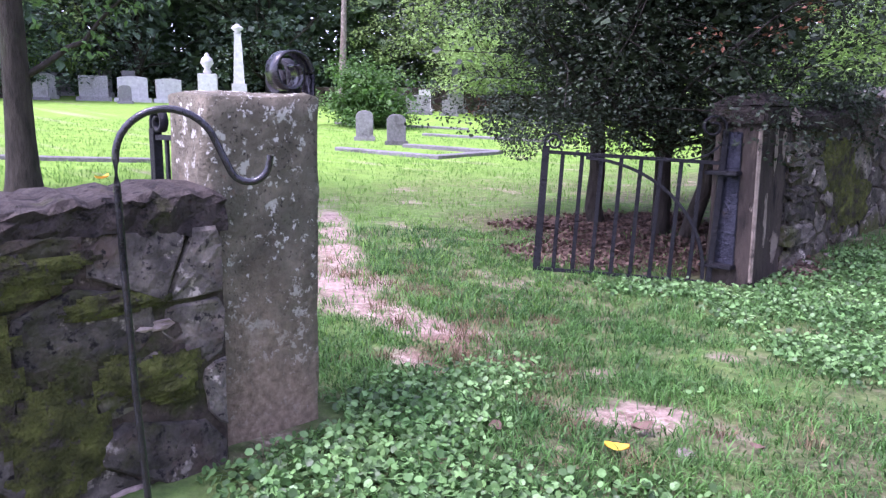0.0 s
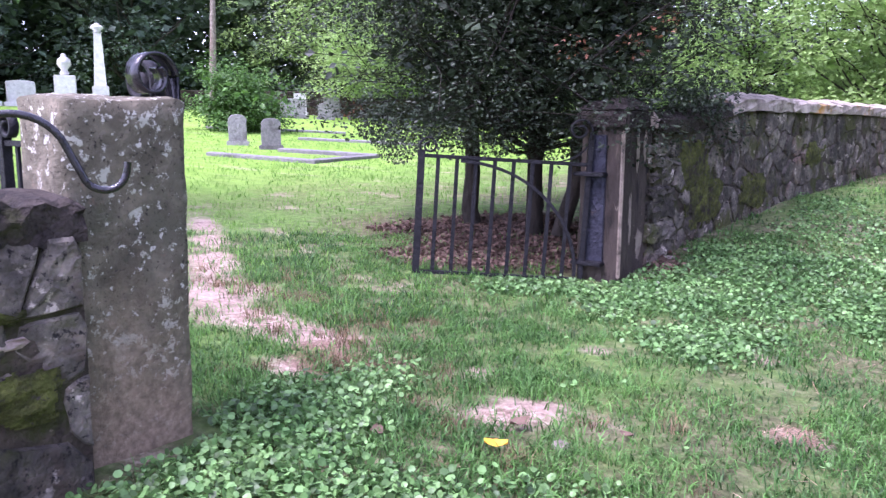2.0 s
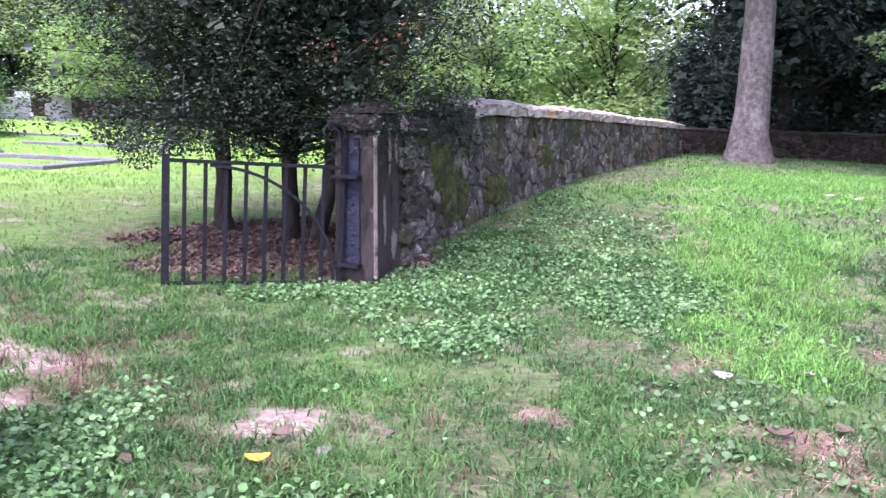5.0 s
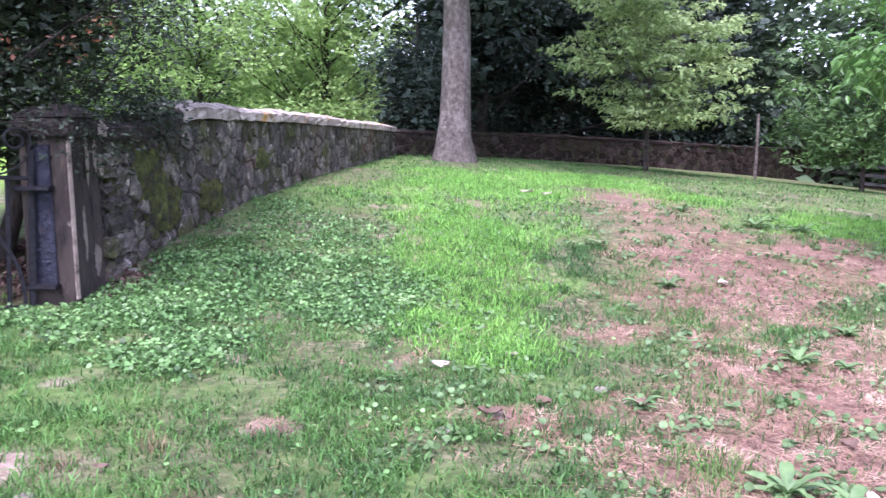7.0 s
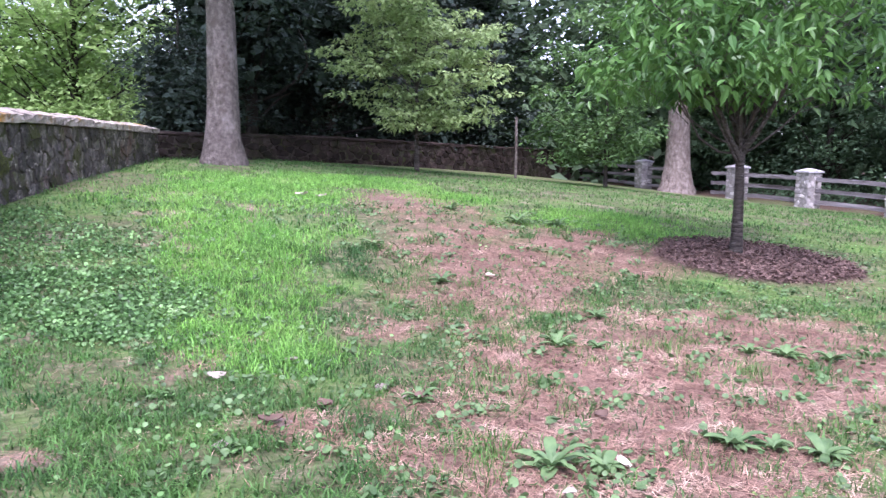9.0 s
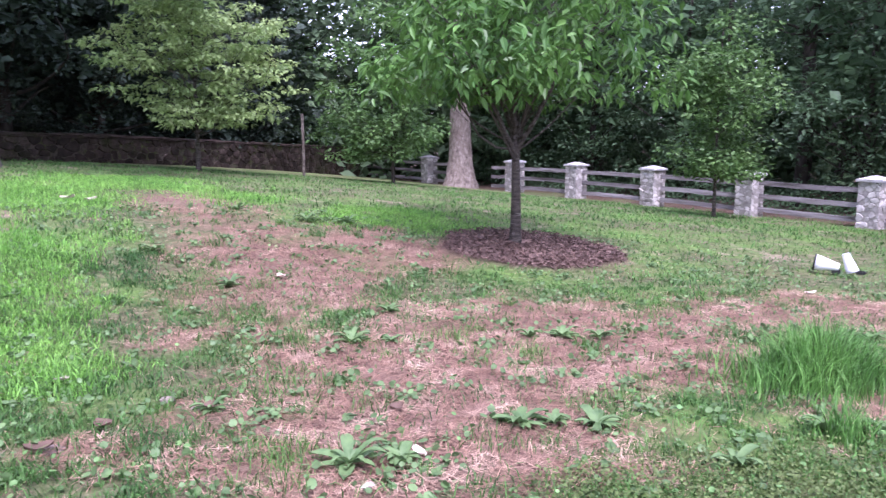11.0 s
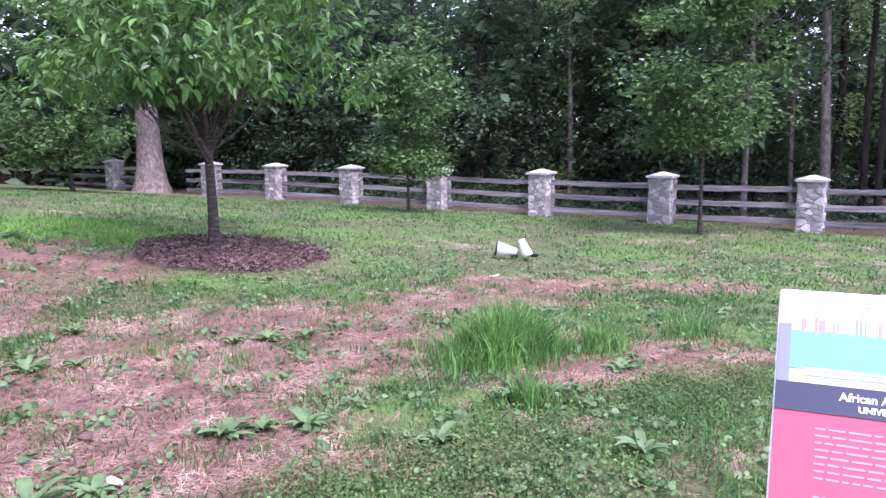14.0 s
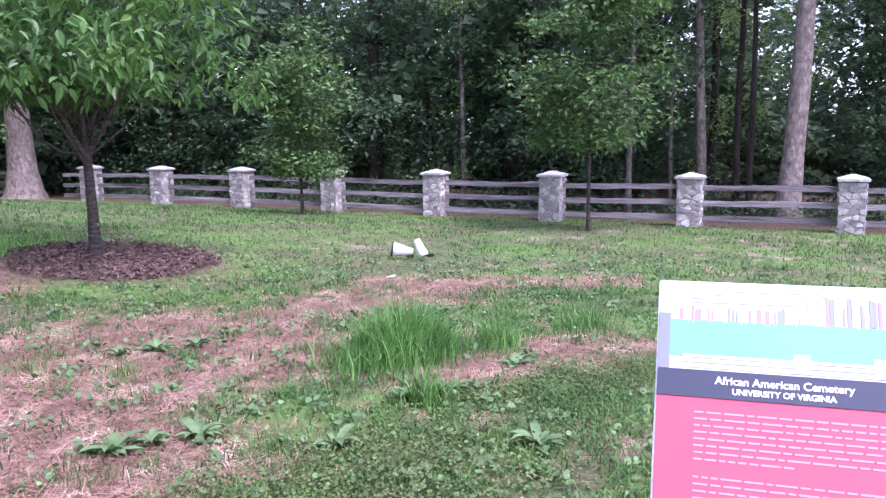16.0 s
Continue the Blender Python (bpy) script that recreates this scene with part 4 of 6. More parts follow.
def tree(name, at, label, category, height, r0, crown, count, size, leaf, bark, seed, group="", fork=None, spread=0.3, limbs=14, droop=0.2, flat=0.7, lean=(0, 0), narrow=0.55, twigs=6, shell=0.55, flare=0.35, clear=0.0, full=False, core=0.0):
    """Trunk, limbs that fork into twigs, and leaves in clumps at the twigs. crown = (centre height, radius, half height)."""
    rng = np.random.default_rng(seed)
    x, y = at[:2]
    e = thing(name, (x, y, gz(x, y)), label, category, group)
    wood, tips = Pile(), []
    hs = np.concatenate([[-0.3, 0, 0.15, 0.35, 0.7, 1.2], np.linspace(1.8, height, 8)]) if height > 2.5 else np.linspace(-0.2, height, 8)
    rr = r0 * np.interp(hs, [0, height], [1, 0.3]) * (1 + flare * np.exp(-np.clip(hs, 0, None) / (0.35 if r0 < 0.3 else 0.6)))
    bow = np.clip(hs / height, 0, 1) ** (3 if r0 < 0.085 else 1)
    line = np.stack([lean[0] * bow + 0.02 * height * 0.1 * np.sin(hs * 1.1 + seed), lean[1] * bow + 0.02 * height * 0.1 * np.sin(hs * 0.9 + seed * 2), hs], -1)
    v, f = tube(line, rr, 14 if r0 > 0.2 else 9)
    if r0 > 0.2:
        v = v + rng.normal(size=v.shape) * r0 * 0.03
    trunk = part("trunk", mesh_of("trunk", v, f, bark, True), bark, e)
    cz, cr, ch = crown
    fork = fork if fork is not None else max(cz - ch, height * 0.25)
    for k in range(limbs):
        a = k * 2.4 + rng.uniform(-0.5, 0.5)
        q = rng.uniform(-0.95, 0.95)
        rad = cr * math.sqrt(max(0.08, 1 - q * q)) * rng.uniform(shell, 1.0)
        tip = np.array([math.cos(a) * rad + lean[0], math.sin(a) * rad + lean[1], cz + q * ch])
        hb = min(max(fork, tip[2] - rad * rng.uniform(0.5, 1.1)), height * 0.95)
        base = np.array([np.interp(hb, hs, line[:, 0]), np.interp(hb, hs, line[:, 1]), hb])
        c = branch_curve(base, tip, rng)
        r1 = max(r0 * 0.32 * (1 - hb / height * 0.5), 0.008)
        wood.add(*tube(c, np.linspace(r1, r1 * 0.25, len(c)), 6))
        for _ in range(twigs):
            s = rng.uniform(0.35, 1.0)
            p = np.array([np.interp(s, np.linspace(0, 1, len(c)), c[:, i]) for i in range(3)])
            w = p + rng.normal(size=3) * cr * np.array([0.24, 0.24, 0.16])
            if clear and w[2] < clear:
                w[2] = clear + rng.uniform(0, 0.3)
            tips.append(w)
            if np.hypot(x, y) < 26:
                wood.add(*tube(branch_curve(p, w, rng, 0.1, 3), np.linspace(r1 * 0.35, r1 * 0.12, 3), 3))
    tagged(part("branching", wood.mesh("branching", bark, True), bark, e), kind="stuff")
    v, f = leaves(tips, spread, count, size, rng, droop, flat, narrow, full)
    part("crown", mesh_of("crown", v, f, leaf), leaf, e)
    # Oversized leaves added inside the crown to block sky light.
    if core:
        heart = np.array(tips)
        mid = np.array([lean[0], lean[1], cz])
        heart = mid + (heart - mid) * rng.uniform(0.35, 0.85, (len(heart), 1))
        v, f = leaves(heart, spread, int(count * core), size * 2.4, rng, droop, flat, 0.8)
        if clear:
            v[:, 2] = np.maximum(v[:, 2], clear)
        part("inner_foliage", mesh_of("inner_foliage", v, f, leaf), leaf, e)
    return e


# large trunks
# The first tree's crown, above the view, is widened to shade the back wall.
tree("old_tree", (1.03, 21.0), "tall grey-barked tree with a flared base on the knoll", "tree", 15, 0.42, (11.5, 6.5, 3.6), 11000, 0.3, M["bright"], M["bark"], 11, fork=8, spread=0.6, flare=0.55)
tree("old_tree", (19.3, 27.2), "broad old tree trunk standing in the fence line", "tree", 14, 0.52, (9.5, 5, 4), 6000, 0.3, M["woods"], M["palebark"], 12, fork=5, spread=0.6, flare=0.6)
tree("vine_tree", (22.6, 0.75), "tall pale trunk wound with vines behind the fence", "tree", 15, 0.30, (11, 4, 3.5), 5000, 0.25, M["woods"], M["palebark"], 13, fork=7, spread=0.5, lean=(0.1, -0.35))
tree("slender_tree", (24.0, 3.2), "slender pale tree trunk behind the fence", "tree", 14, 0.15, (10.5, 3, 3.5), 3500, 0.25, M["woods"], M["palebark"], 14, fork=7, spread=0.5, lean=(0, 0.5))
tree("slender_tree", (25.5, 2.4), "slender trunk with ivy leaves behind the fence", "tree", 14, 0.11, (7, 1.1, 6), 2600, 0.16, M["bright"], M["darkbark"], 15, fork=1, spread=0.2)
tree("slender_tree", (22.0, 4.9), "thin grey trunk just behind the fence rails", "tree", 9, 0.09, (6, 2.4, 3), 2600, 0.2, M["woods"], M["bark"], 16, fork=3, spread=0.4)
tree("slender_tree", (26.0, 15.6), "dark straight trunk in the woods", "tree", 14, 0.28, (10, 4, 4), 3500, 0.3, M["woods"], M["darkbark"], 17, fork=6, spread=0.6)

for k, (x, y, r, lx) in enumerate([(24.6, 1.9, 0.10, 0.2), (26.5, 0.9, 0.13, -0.2), (25.0, 4.3, 0.07, 0.1), (28.0, 3.4, 0.16, 0.2), (23.4, -1.6, 0.10, 0.0), (27.0, 6.6, 0.12, 0.1), (25.5, 18.5, 0.13, 0.1), (24.5, 11.2, 0.10, 0.2)]):
    tree("slender_tree", (x, y), "slender woodland trunk with clinging ivy leaves" if k % 2 else "slender bare woodland trunk behind the fence", "tree", 14, r, (6.5, 0.8, 6) if k % 2 else (11, 2.5, 2.5), 2200, 0.14, M["bright"] if k % 2 else M["woods"], M["palebark"] if k % 3 else M["darkbark"], 170 + k, "slender trunks", fork=1 if k % 2 else 8, spread=0.22 if k % 2 else 0.5, lean=(0, lx))

# holly by the gate
holly = tree("holly_tree", (-4.75, 8.25), "dense dark-leaved holly tree beside the gate pillar", "tree", 6.5, 0.10, (3.95, 2.75, 3.0), 180000, 0.050, M["holly"], M["darkbark"], 21, fork=1.0, spread=0.27, limbs=95, twigs=10, shell=0.4, flat=0.75, clear=1.15, flare=0.2, core=0.12)
for k, (dx, dy, r) in enumerate([(-0.95, 0.1, 0.10), (0.28, 0.0, 0.085), (-0.35, 0.45, 0.07)]):
    rng = np.random.default_rng(200 + k)
    c = branch_curve((dx, dy, -0.25), (dx * 1.25, dy + 0.1, 3.6), rng, 0.04, 8)
    v, f = tube(c, np.linspace(r * 1.25, r * 0.5, 8), 10)
    part("trunk", mesh_of("trunk", v, f, M["darkbark"], True), M["darkbark"], holly)
rng = np.random.default_rng(23)
v, f = leaves([(-2.0, 0.6, 1.35), (-2.35, 0.2, 1.05), (-2.1, -0.4, 1.3), (1.7, 0.6, 1.55), (1.95, 0.2, 1.65), (1.6, 1.2, 1.5), (-1.5, -1.2, 1.4)], 0.2, 5000, 0.047, rng, 0.6, 0.9)
part("low_sprays", mesh_of("low_sprays", v, f, M["holly"]), M["holly"], holly)
v, f = leaves([(1.75, -1.35, 2.05), (1.35, -1.75, 2.0), (-2.2, -0.9, 1.5), (1.95, -1.1, 2.25)], 0.09, 110, 0.055, rng, 0.5, 0.9)
part("russet_sprays", mesh_of("russet_sprays", v, f, M["redleaf"]), M["redleaf"], holly, "russet dying leaves among the green")

# young trees on the lawn
young = tree("young_tree", TREE_AT, "young tree with long drooping leaves in a mulch ring", "tree", 3.4, 0.080, (3.65, 2.55, 1.5), 6600, 0.17, M["cherry"], M["youngbark"], 31, fork=1.25, spread=0.24, limbs=30, twigs=7, droop=0.75, flat=0.8, narrow=0.40, flare=0.25, shell=0.5, clear=2.3, full=True, lean=(-0.22, 0.18))
for k, a in enumerate((20, 95, 160, 235, 300)):
    rng = np.random.default_rng(60 + k)
    c = branch_curve((0, 0, 1.18 + 0.06 * k), (0.62 * math.cos(radians(a)), 0.62 * math.sin(radians(a)), 2.55), rng, 0.06, 7)
    v, f = tube(c, np.linspace(0.045, 0.022, 7), 7)
    part("limb", mesh_of("limb", v, f, M["youngbark"], True), M["youngbark"], young)
tree("dogwood_tree", (6.85, 23.0), "dogwood with layered yellow-green leaves by the back wall", "tree", 4.6, 0.075, (3.7, 2.6, 2.1), 13000, 0.15, M["dogwood"], M["youngbark"], 32, fork=1.0, spread=0.33, limbs=34, twigs=6, droop=0.3, flat=0.16, flare=0.2, clear=1.3, full=True)
tree("sapling", (12.9, 22.0), "small leafy tree standing in front of the fence", "tree", 5.2, 0.06, (3.6, 2.2, 2.7), 9000, 0.16, M["oak"], M["darkbark"], 33, "saplings", fork=0.9, spread=0.28, limbs=30, twigs=7, droop=0.4, flat=0.6, clear=0.95)
tree("sapling", (16.9, 12.5), "slim young oak by the fence", "tree", 4.9, 0.045, (2.9, 1.3, 2.1), 8000, 0.14, M["oak"], M["youngbark"], 34, "saplings", fork=0.9, spread=0.24, limbs=30, twigs=6, droop=0.25, flat=0.7, clear=1.15)
tree("sapling", (17.3, 4.75), "slim young oak by the fence", "tree", 6.4, 0.045, (4.2, 1.5, 2.7), 10000, 0.14, M["oak"], M["youngbark"], 35, "saplings", fork=0.9, spread=0.26, limbs=34, twigs=6, droop=0.25, flat=0.6, clear=1.95)
e = thing("wooden_stake", (10.9, 24.6, gz(10.9, 24.6)), "grey wooden stake in front of the back wall", "stake")
v, f = tube([(0, 0, -0.2), (0.01, 0, 1.0), (0, 0.01, 2.1)], 0.05, 7)
part("stake", mesh_of("stake", v, f, M["bark"], True), M["bark"], e)

# cemetery trees and shrubs
ctree = tree("cemetery_tree", (-11.7, 3.35), "dark-barked tree with a low branch inside the cemetery", "tree", 8, 0.20, (6.0, 3.2, 2.6), 5000, 0.14, M["oak"], M["darkbark"], 41, fork=2.2, spread=0.3, limbs=18, clear=2.6)
rng = np.random.default_rng(47)
c = branch_curve((0.05, 0.05, 1.55), (0.7, 1.5, 3.0), rng, 0.04, 9)
v, f = tube(c, np.linspace(0.055, 0.012, 9), 7)
low = part("low_branch", mesh_of("low_branch", v, f, M["darkbark"], True), M["darkbark"], ctree)
v, f = leaves(c[4:], 0.22, 160, 0.11, rng, 0.4, 0.6, 0.5, True)
tagged(part("spray", mesh_of("spray", v, f, M["oak"]), M["oak"], low), kind="stuff")
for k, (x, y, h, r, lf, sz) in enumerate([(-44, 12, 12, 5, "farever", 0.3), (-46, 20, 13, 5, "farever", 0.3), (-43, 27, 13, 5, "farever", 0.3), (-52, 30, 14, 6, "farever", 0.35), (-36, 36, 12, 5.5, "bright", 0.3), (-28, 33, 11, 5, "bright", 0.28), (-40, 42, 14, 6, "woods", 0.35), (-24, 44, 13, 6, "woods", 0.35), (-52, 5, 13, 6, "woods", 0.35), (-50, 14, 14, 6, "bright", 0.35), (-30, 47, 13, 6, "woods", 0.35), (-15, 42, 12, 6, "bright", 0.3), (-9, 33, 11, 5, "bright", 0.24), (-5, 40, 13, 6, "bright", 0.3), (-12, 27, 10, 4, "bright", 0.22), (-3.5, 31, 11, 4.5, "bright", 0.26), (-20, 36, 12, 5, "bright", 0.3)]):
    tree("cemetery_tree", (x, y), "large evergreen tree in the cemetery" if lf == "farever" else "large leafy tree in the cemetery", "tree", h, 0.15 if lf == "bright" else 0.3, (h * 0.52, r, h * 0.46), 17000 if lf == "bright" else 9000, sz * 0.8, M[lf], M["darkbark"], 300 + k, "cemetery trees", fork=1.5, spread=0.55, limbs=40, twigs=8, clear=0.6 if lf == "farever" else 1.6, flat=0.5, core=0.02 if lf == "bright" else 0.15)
tree("dead_tree", (-33, 25.0), "bare pale dead trunk in the cemetery", "tree", 9, 0.22, (8, 1.2, 1.5), 150, 0.2, M["woods"], M["palebark"], 330, fork=4, limbs=5, lean=(0.2, 0.3))
tree("round_shrub", (-22.8, 18.4), "dense rounded green shrub", "shrub", 2.2, 0.06, (1.15, 1.7, 1.15), 14000, 0.11, M["shrub"], M["darkbark"], 340, fork=0.2, spread=0.26, limbs=40, twigs=6, shell=0.6, clear=0.15, core=0.15)
tree("dark_shrub", (0.02, 25.50), "dark evergreen shrub behind the wall corner", "shrub", 4.4, 0.1, (1.8, 1.5, 1.9), 9000, 0.12, M["evergreen"], M["darkbark"], 341, fork=0.3, spread=0.35, limbs=50, core=0.3)

# dark evergreens behind the back wall and the woods behind the fence
for k, (x, y, h, r) in enumerate([(2.4, 28.6, 11, 3.4), (5.6, 30.8, 12, 3.8), (9.4, 33.3, 12, 3.8), (4.2, 34, 12, 4), (13.0, 36.0, 11, 3.5)]):
    tree("evergreen_tree", (x, y), "dark evergreen tree behind the back wall", "tree", h, 0.25, (h * 0.5, r, h * 0.47), 16000, 0.20, M["evergreen"], M["darkbark"], 400 + k, "evergreens behind the wall", fork=1, spread=0.5, limbs=50, clear=0.7, flat=0.5, core=0.35)
WOODS = [(13, 37), (17, 40), (22, 38), (12, 45), (20, 46), (27, 40), (24.5, 33), (29, 34), (24, 29), (28.5, 28), (33, 31), (24.5, 24.5), (29, 22), (25, 20), (31, 17), (25.2, 13), (29, 11.5), (25, 9.2), (28.5, 6), (25.2, 6.6), (32, 3), (25.5, -2.5), (28, -6), (34, 9), (36, 22), (38, -2), (36, 14), (34, 26), (24.2, -6.5), (37, 5)]
for k, (x, y) in enumerate(WOODS):
    rng = np.random.default_rng(500 + k)
    h = rng.uniform(10, 15)
    near_edge = x < 26.5
    tree("woodland_tree", (x, y), "leafy woodland tree behind the fence", "tree", h, rng.uniform(0.09, 0.22), (h * (0.42 if near_edge else 0.55), rng.uniform(2.6, 3.6), h * (0.38 if near_edge else 0.42)), 9000, 0.19, M["woods"], M["darkbark"], 520 + k, "woodland trees", fork=1.2, spread=0.48, limbs=36, twigs=8, flat=0.35, core=0.05, clear=0.8 if near_edge else 1.8)

# deep woods beyond
rng = np.random.default_rng(76)
centres = []
for k in range(520):
    x, y = rng.uniform(21.6, 27), rng.uniform(-9, 34)
    centres.append((x, y, gz(x, y) + (0.25 + 0.16 * (x - 21.6)) * rng.random() + 0.1))
v, f = leaves(centres, 0.4, 26000, 0.13, rng, 0.3, 0.5)
tagged(new("undergrowth", mesh_of("undergrowth", v, f, M["woods"])), "low leafy undergrowth at the edge of the woods", "undergrowth", kind="stuff")
rng = np.random.default_rng(77)
centres = []
for k in range(2600):
    a = radians(rng.uniform(-40, 82))
    d = rng.uniform(39, 56)
    x, y = d * math.cos(a), d * math.sin(a)
    h = 15 * rng.random() ** 1.4
    if a < radians(12) and h > 4 and rng.random() < 0.5:
        continue
    centres.append((x, y, gz(x, y) + h))
v, f = leaves(centres, 1.4, 90000, 0.72, rng, 0.3, 0.7)
tagged(new("deep_woods", mesh_of("deep_woods", v, f, M["hazewoods"])), "dense foliage of the woods beyond, haze put into its green", "woods", kind="stuff")
centres = []
for k in range(2600):
    a = radians(rng.uniform(82, 188))
    d = rng.uniform(52, 68)
    x, y = d * math.cos(a), d * math.sin(a)
    top = 6 if radians(84) < a < radians(116) else 13
    if top == 6 and rng.random() < 0.5:
        continue
    centres.append((x, y, gz(x, y) + top * rng.random() ** 1.5))
v, f = leaves(centres, 1.3, 90000, 0.85, rng, 0.3, 0.7)
tagged(new("far_woods", mesh_of("far_woods", v, f, M["farwoods"])), "soft green foliage behind the cemetery", "woods", kind="stuff")


# ---- gravestones ----
def gravestone(at, w, h, d, style, mat, label, rz, seed=0):
    e = thing("gravestone", (at[0], at[1], gz(*at)), label, "gravestone", "gravestones", rz=rz)
    if style == "obelisk" or style == "urn":
        bm = bmesh.new()
        box(bm, (-w / 2, -w / 2, -0.2), (w / 2, w / 2, h * 0.12), 0.02)
        box(bm, (-w * 0.38, -w * 0.38, h * 0.12), (w * 0.38, w * 0.38, h * 0.3), 0.02)
        part("base", bm, mat, e)
        bm = bmesh.new()
        if style == "obelisk":
            bmesh.ops.create_cone(bm, cap_ends=True, segments=4, radius1=w * 0.40, radius2=w * 0.24, depth=h * 0.58, matrix=Matrix.Translation((0, 0, h * 0.59)) @ Matrix.Rotation(radians(45), 4, "Z"))
            part("shaft", bm, mat, e)
            bm = bmesh.new()
        else:
            box(bm, (-w * 0.45, -w * 0.45, h * 0.3), (w * 0.45, w * 0.45, h * 0.62), 0.03)
            part("pedestal", bm, mat, e)
            bm = bmesh.new()
        z0 = 0.88 if style == "obelisk" else 0.62
        prof = [(0.10, 0), (0.17, 0.1), (0.10, 0.25), (0.24, 0.5), (0.20, 0.72), (0.08, 0.85), (0.09, 0.93), (0.0, 1.0)]
        ring = []
        for r, t in prof:
            ring.append([(r * w * math.cos(a) * 1.3, r * w * math.sin(a) * 1.3, h * (z0 + (1 - z0) * t)) for a in np.arange(10) / 10 * 2 * math.pi])
        v = np.array(ring).reshape(-1, 3)
        n = len(prof)
        i, j = np.meshgrid(np.arange(n - 1), np.arange(10), indexing="ij")
        q = np.stack([i * 10 + j, i * 10 + (j + 1) % 10, (i + 1) * 10 + (j + 1) % 10, (i + 1) * 10 + j], -1).reshape(-1, 4)
        bm.free()
        part("urn", mesh_of("urn", v, q, mat, True), mat, e)
        return e
    bm = bmesh.new()
    box(bm, (-w * 0.62, -d * 0.9, -0.2), (w * 0.62, d * 0.9, h * 0.14), 0.02)
    part("plinth", bm, mat, e)
    n = 9
    top = []
    for k in range(n):
        t = k / (n - 1) * 2 - 1
        rise = {"round": 0.16 * math.sqrt(max(0, 1 - t * t)), "arch": 0.05 * (1 - t * t), "flat": 0.0}[style]
        top.append((t * w / 2, h * (0.84 + rise)))
    outline = [(-w / 2, h * 0.12)] + top + [(w / 2, h * 0.12)]
    bm = bmesh.new()
    fr = [bm.verts.new((x, -d / 2, z)) for x, z in outline]
    face = bm.faces.new(fr)
    ext = bmesh.ops.extrude_face_region(bm, geom=[face])
    bmesh.ops.translate(bm, vec=(0, d, 0), verts=[g for g in ext["geom"] if isinstance(g, bmesh.types.BMVert)])
    bmesh.ops.recalc_face_normals(bm, faces=bm.faces[:])
    bmesh.ops.bevel(bm, geom=bm.edges[:], offset=0.012, segments=1, affect="EDGES")
    part("slab", bm, mat, e)
    return e


G, W = M["grave"], M["marble"]
gravestone((-17.7, 14.2), 0.50, 0.86, 0.14, "round", G, "small grey round-topped gravestone", 50)
gravestone((-16.2, 14.1), 0.52, 0.84, 0.14, "round", G, "small pale round-topped gravestone with stains", 50)
gravestone((-30.9, 28.5), 1.3, 1.15, 0.35, "arch", G, "broad grey granite gravestone on the lawn", 47)
gravestone((-29.6, 29.6), 0.8, 0.95, 0.3, "arch", G, "grey granite gravestone on the lawn", 47)
gravestone((-33.0, 31.0), 0.7, 1.5, 0.3, "flat", W, "tall pale gravestone on the lawn", 47)
gravestone((-31.5, 32.0), 0.9, 1.5, 0.3, "arch", G, "grey granite gravestone on the lawn", 47)
gravestone((-25.6, 21.0), 0.9, 1.3, 0.3, "flat", G, "dark grey leaning gravestone", 40)
gravestone((-34.7, 20.05), 0.95, 4.1, 0.7, "obelisk", W, "white marble obelisk topped by an urn", 60)
gravestone((-35.4, 18.75), 1.0, 2.65, 0.7, "urn", W, "white marble pedestal topped by an urn", 60)
for k, (x, y, w, h, s) in enumerate([(-41.4, 17.6, 1.5, 1.5, "arch"), (-42.3, 15.9, 1.4, 1.55, "flat"), (-40.8, 19.3, 1.3, 1.45, "arch"), (-44.5, 14.3, 0.9, 1.3, "round"), (-45.5, 12.6, 0.8, 1.1, "round"), (-46.5, 15.0, 1.0, 1.6, "flat"), (-47.5, 18.5, 0.9, 1.9, "flat"), (-44.0, 12.0, 0.7, 1.0, "round"), (-43.8, 18.4, 0.7, 1.9, "flat"), (-46, 10.5, 0.9, 1.2, "arch"), (-45.5, 13.3, 0.5, 1.6, "flat"), (-48.5, 16.4, 1.1, 1.5, "arch"), (-49, 13.8, 0.8, 1.7, "flat"), (-42.6, 13.4, 0.7, 0.9, "round"), (-39.8, 16.5, 0.6, 0.9, "round"), (-48, 11.6, 0.9, 1.4, "arch"), (-50, 19.4, 1.0, 1.8, "flat")]):
    gravestone((x, y), w, h, 0.35, s, W if k in (0, 2, 3, 10) else G, "pale marble gravestone on the far lawn" if k in (0, 2, 3, 10) else "grey granite gravestone on the far lawn", 65 + k % 3 * 4)


def kerb(p0, p1, name="grave_kerb", w=0.32, h=0.09):
    at, length, _ = straight(p0, p1, 1)
    mid = ((p0[0] + p1[0]) / 2, (p0[1] + p1[1]) / 2)
    rough_slab_ob = rough_slab(name, at, 0, length, lambda u: gz(*at(u, 0, 0)[:2]) - 0.2, lambda u: gz(*at(u, 0, 0)[:2]) + h, -w, 0, G, None, 0.5, 0.01, 5)
    return tagged(rough_slab_ob, "low grey stone kerb round a grave plot", "kerb", "grave kerbs")


kerb((-15.4, 11.4), (-12.6, 12.2))
kerb((-12.6, 12.2), (-12.9, 14.7))
kerb((-13.0, 14.9), (-15.6, 14.0))
kerb((-24.5, 18.2), (-20.5, 21.5))
kerb((-18.8, 17.5), (-15.2, 19.6))
kerb((-16.2, 4.2), (-14.8, 6.6))
# far cemetery wall
rubble_wall("wall_cemetery", "far low stone wall at the back of the cemetery", (-40, 27), (-20, 44), 1, lambda u: 3.45, 0.4, M["shaderubble"], M["mossy"], 0.5, 1.5, 12, single=0)


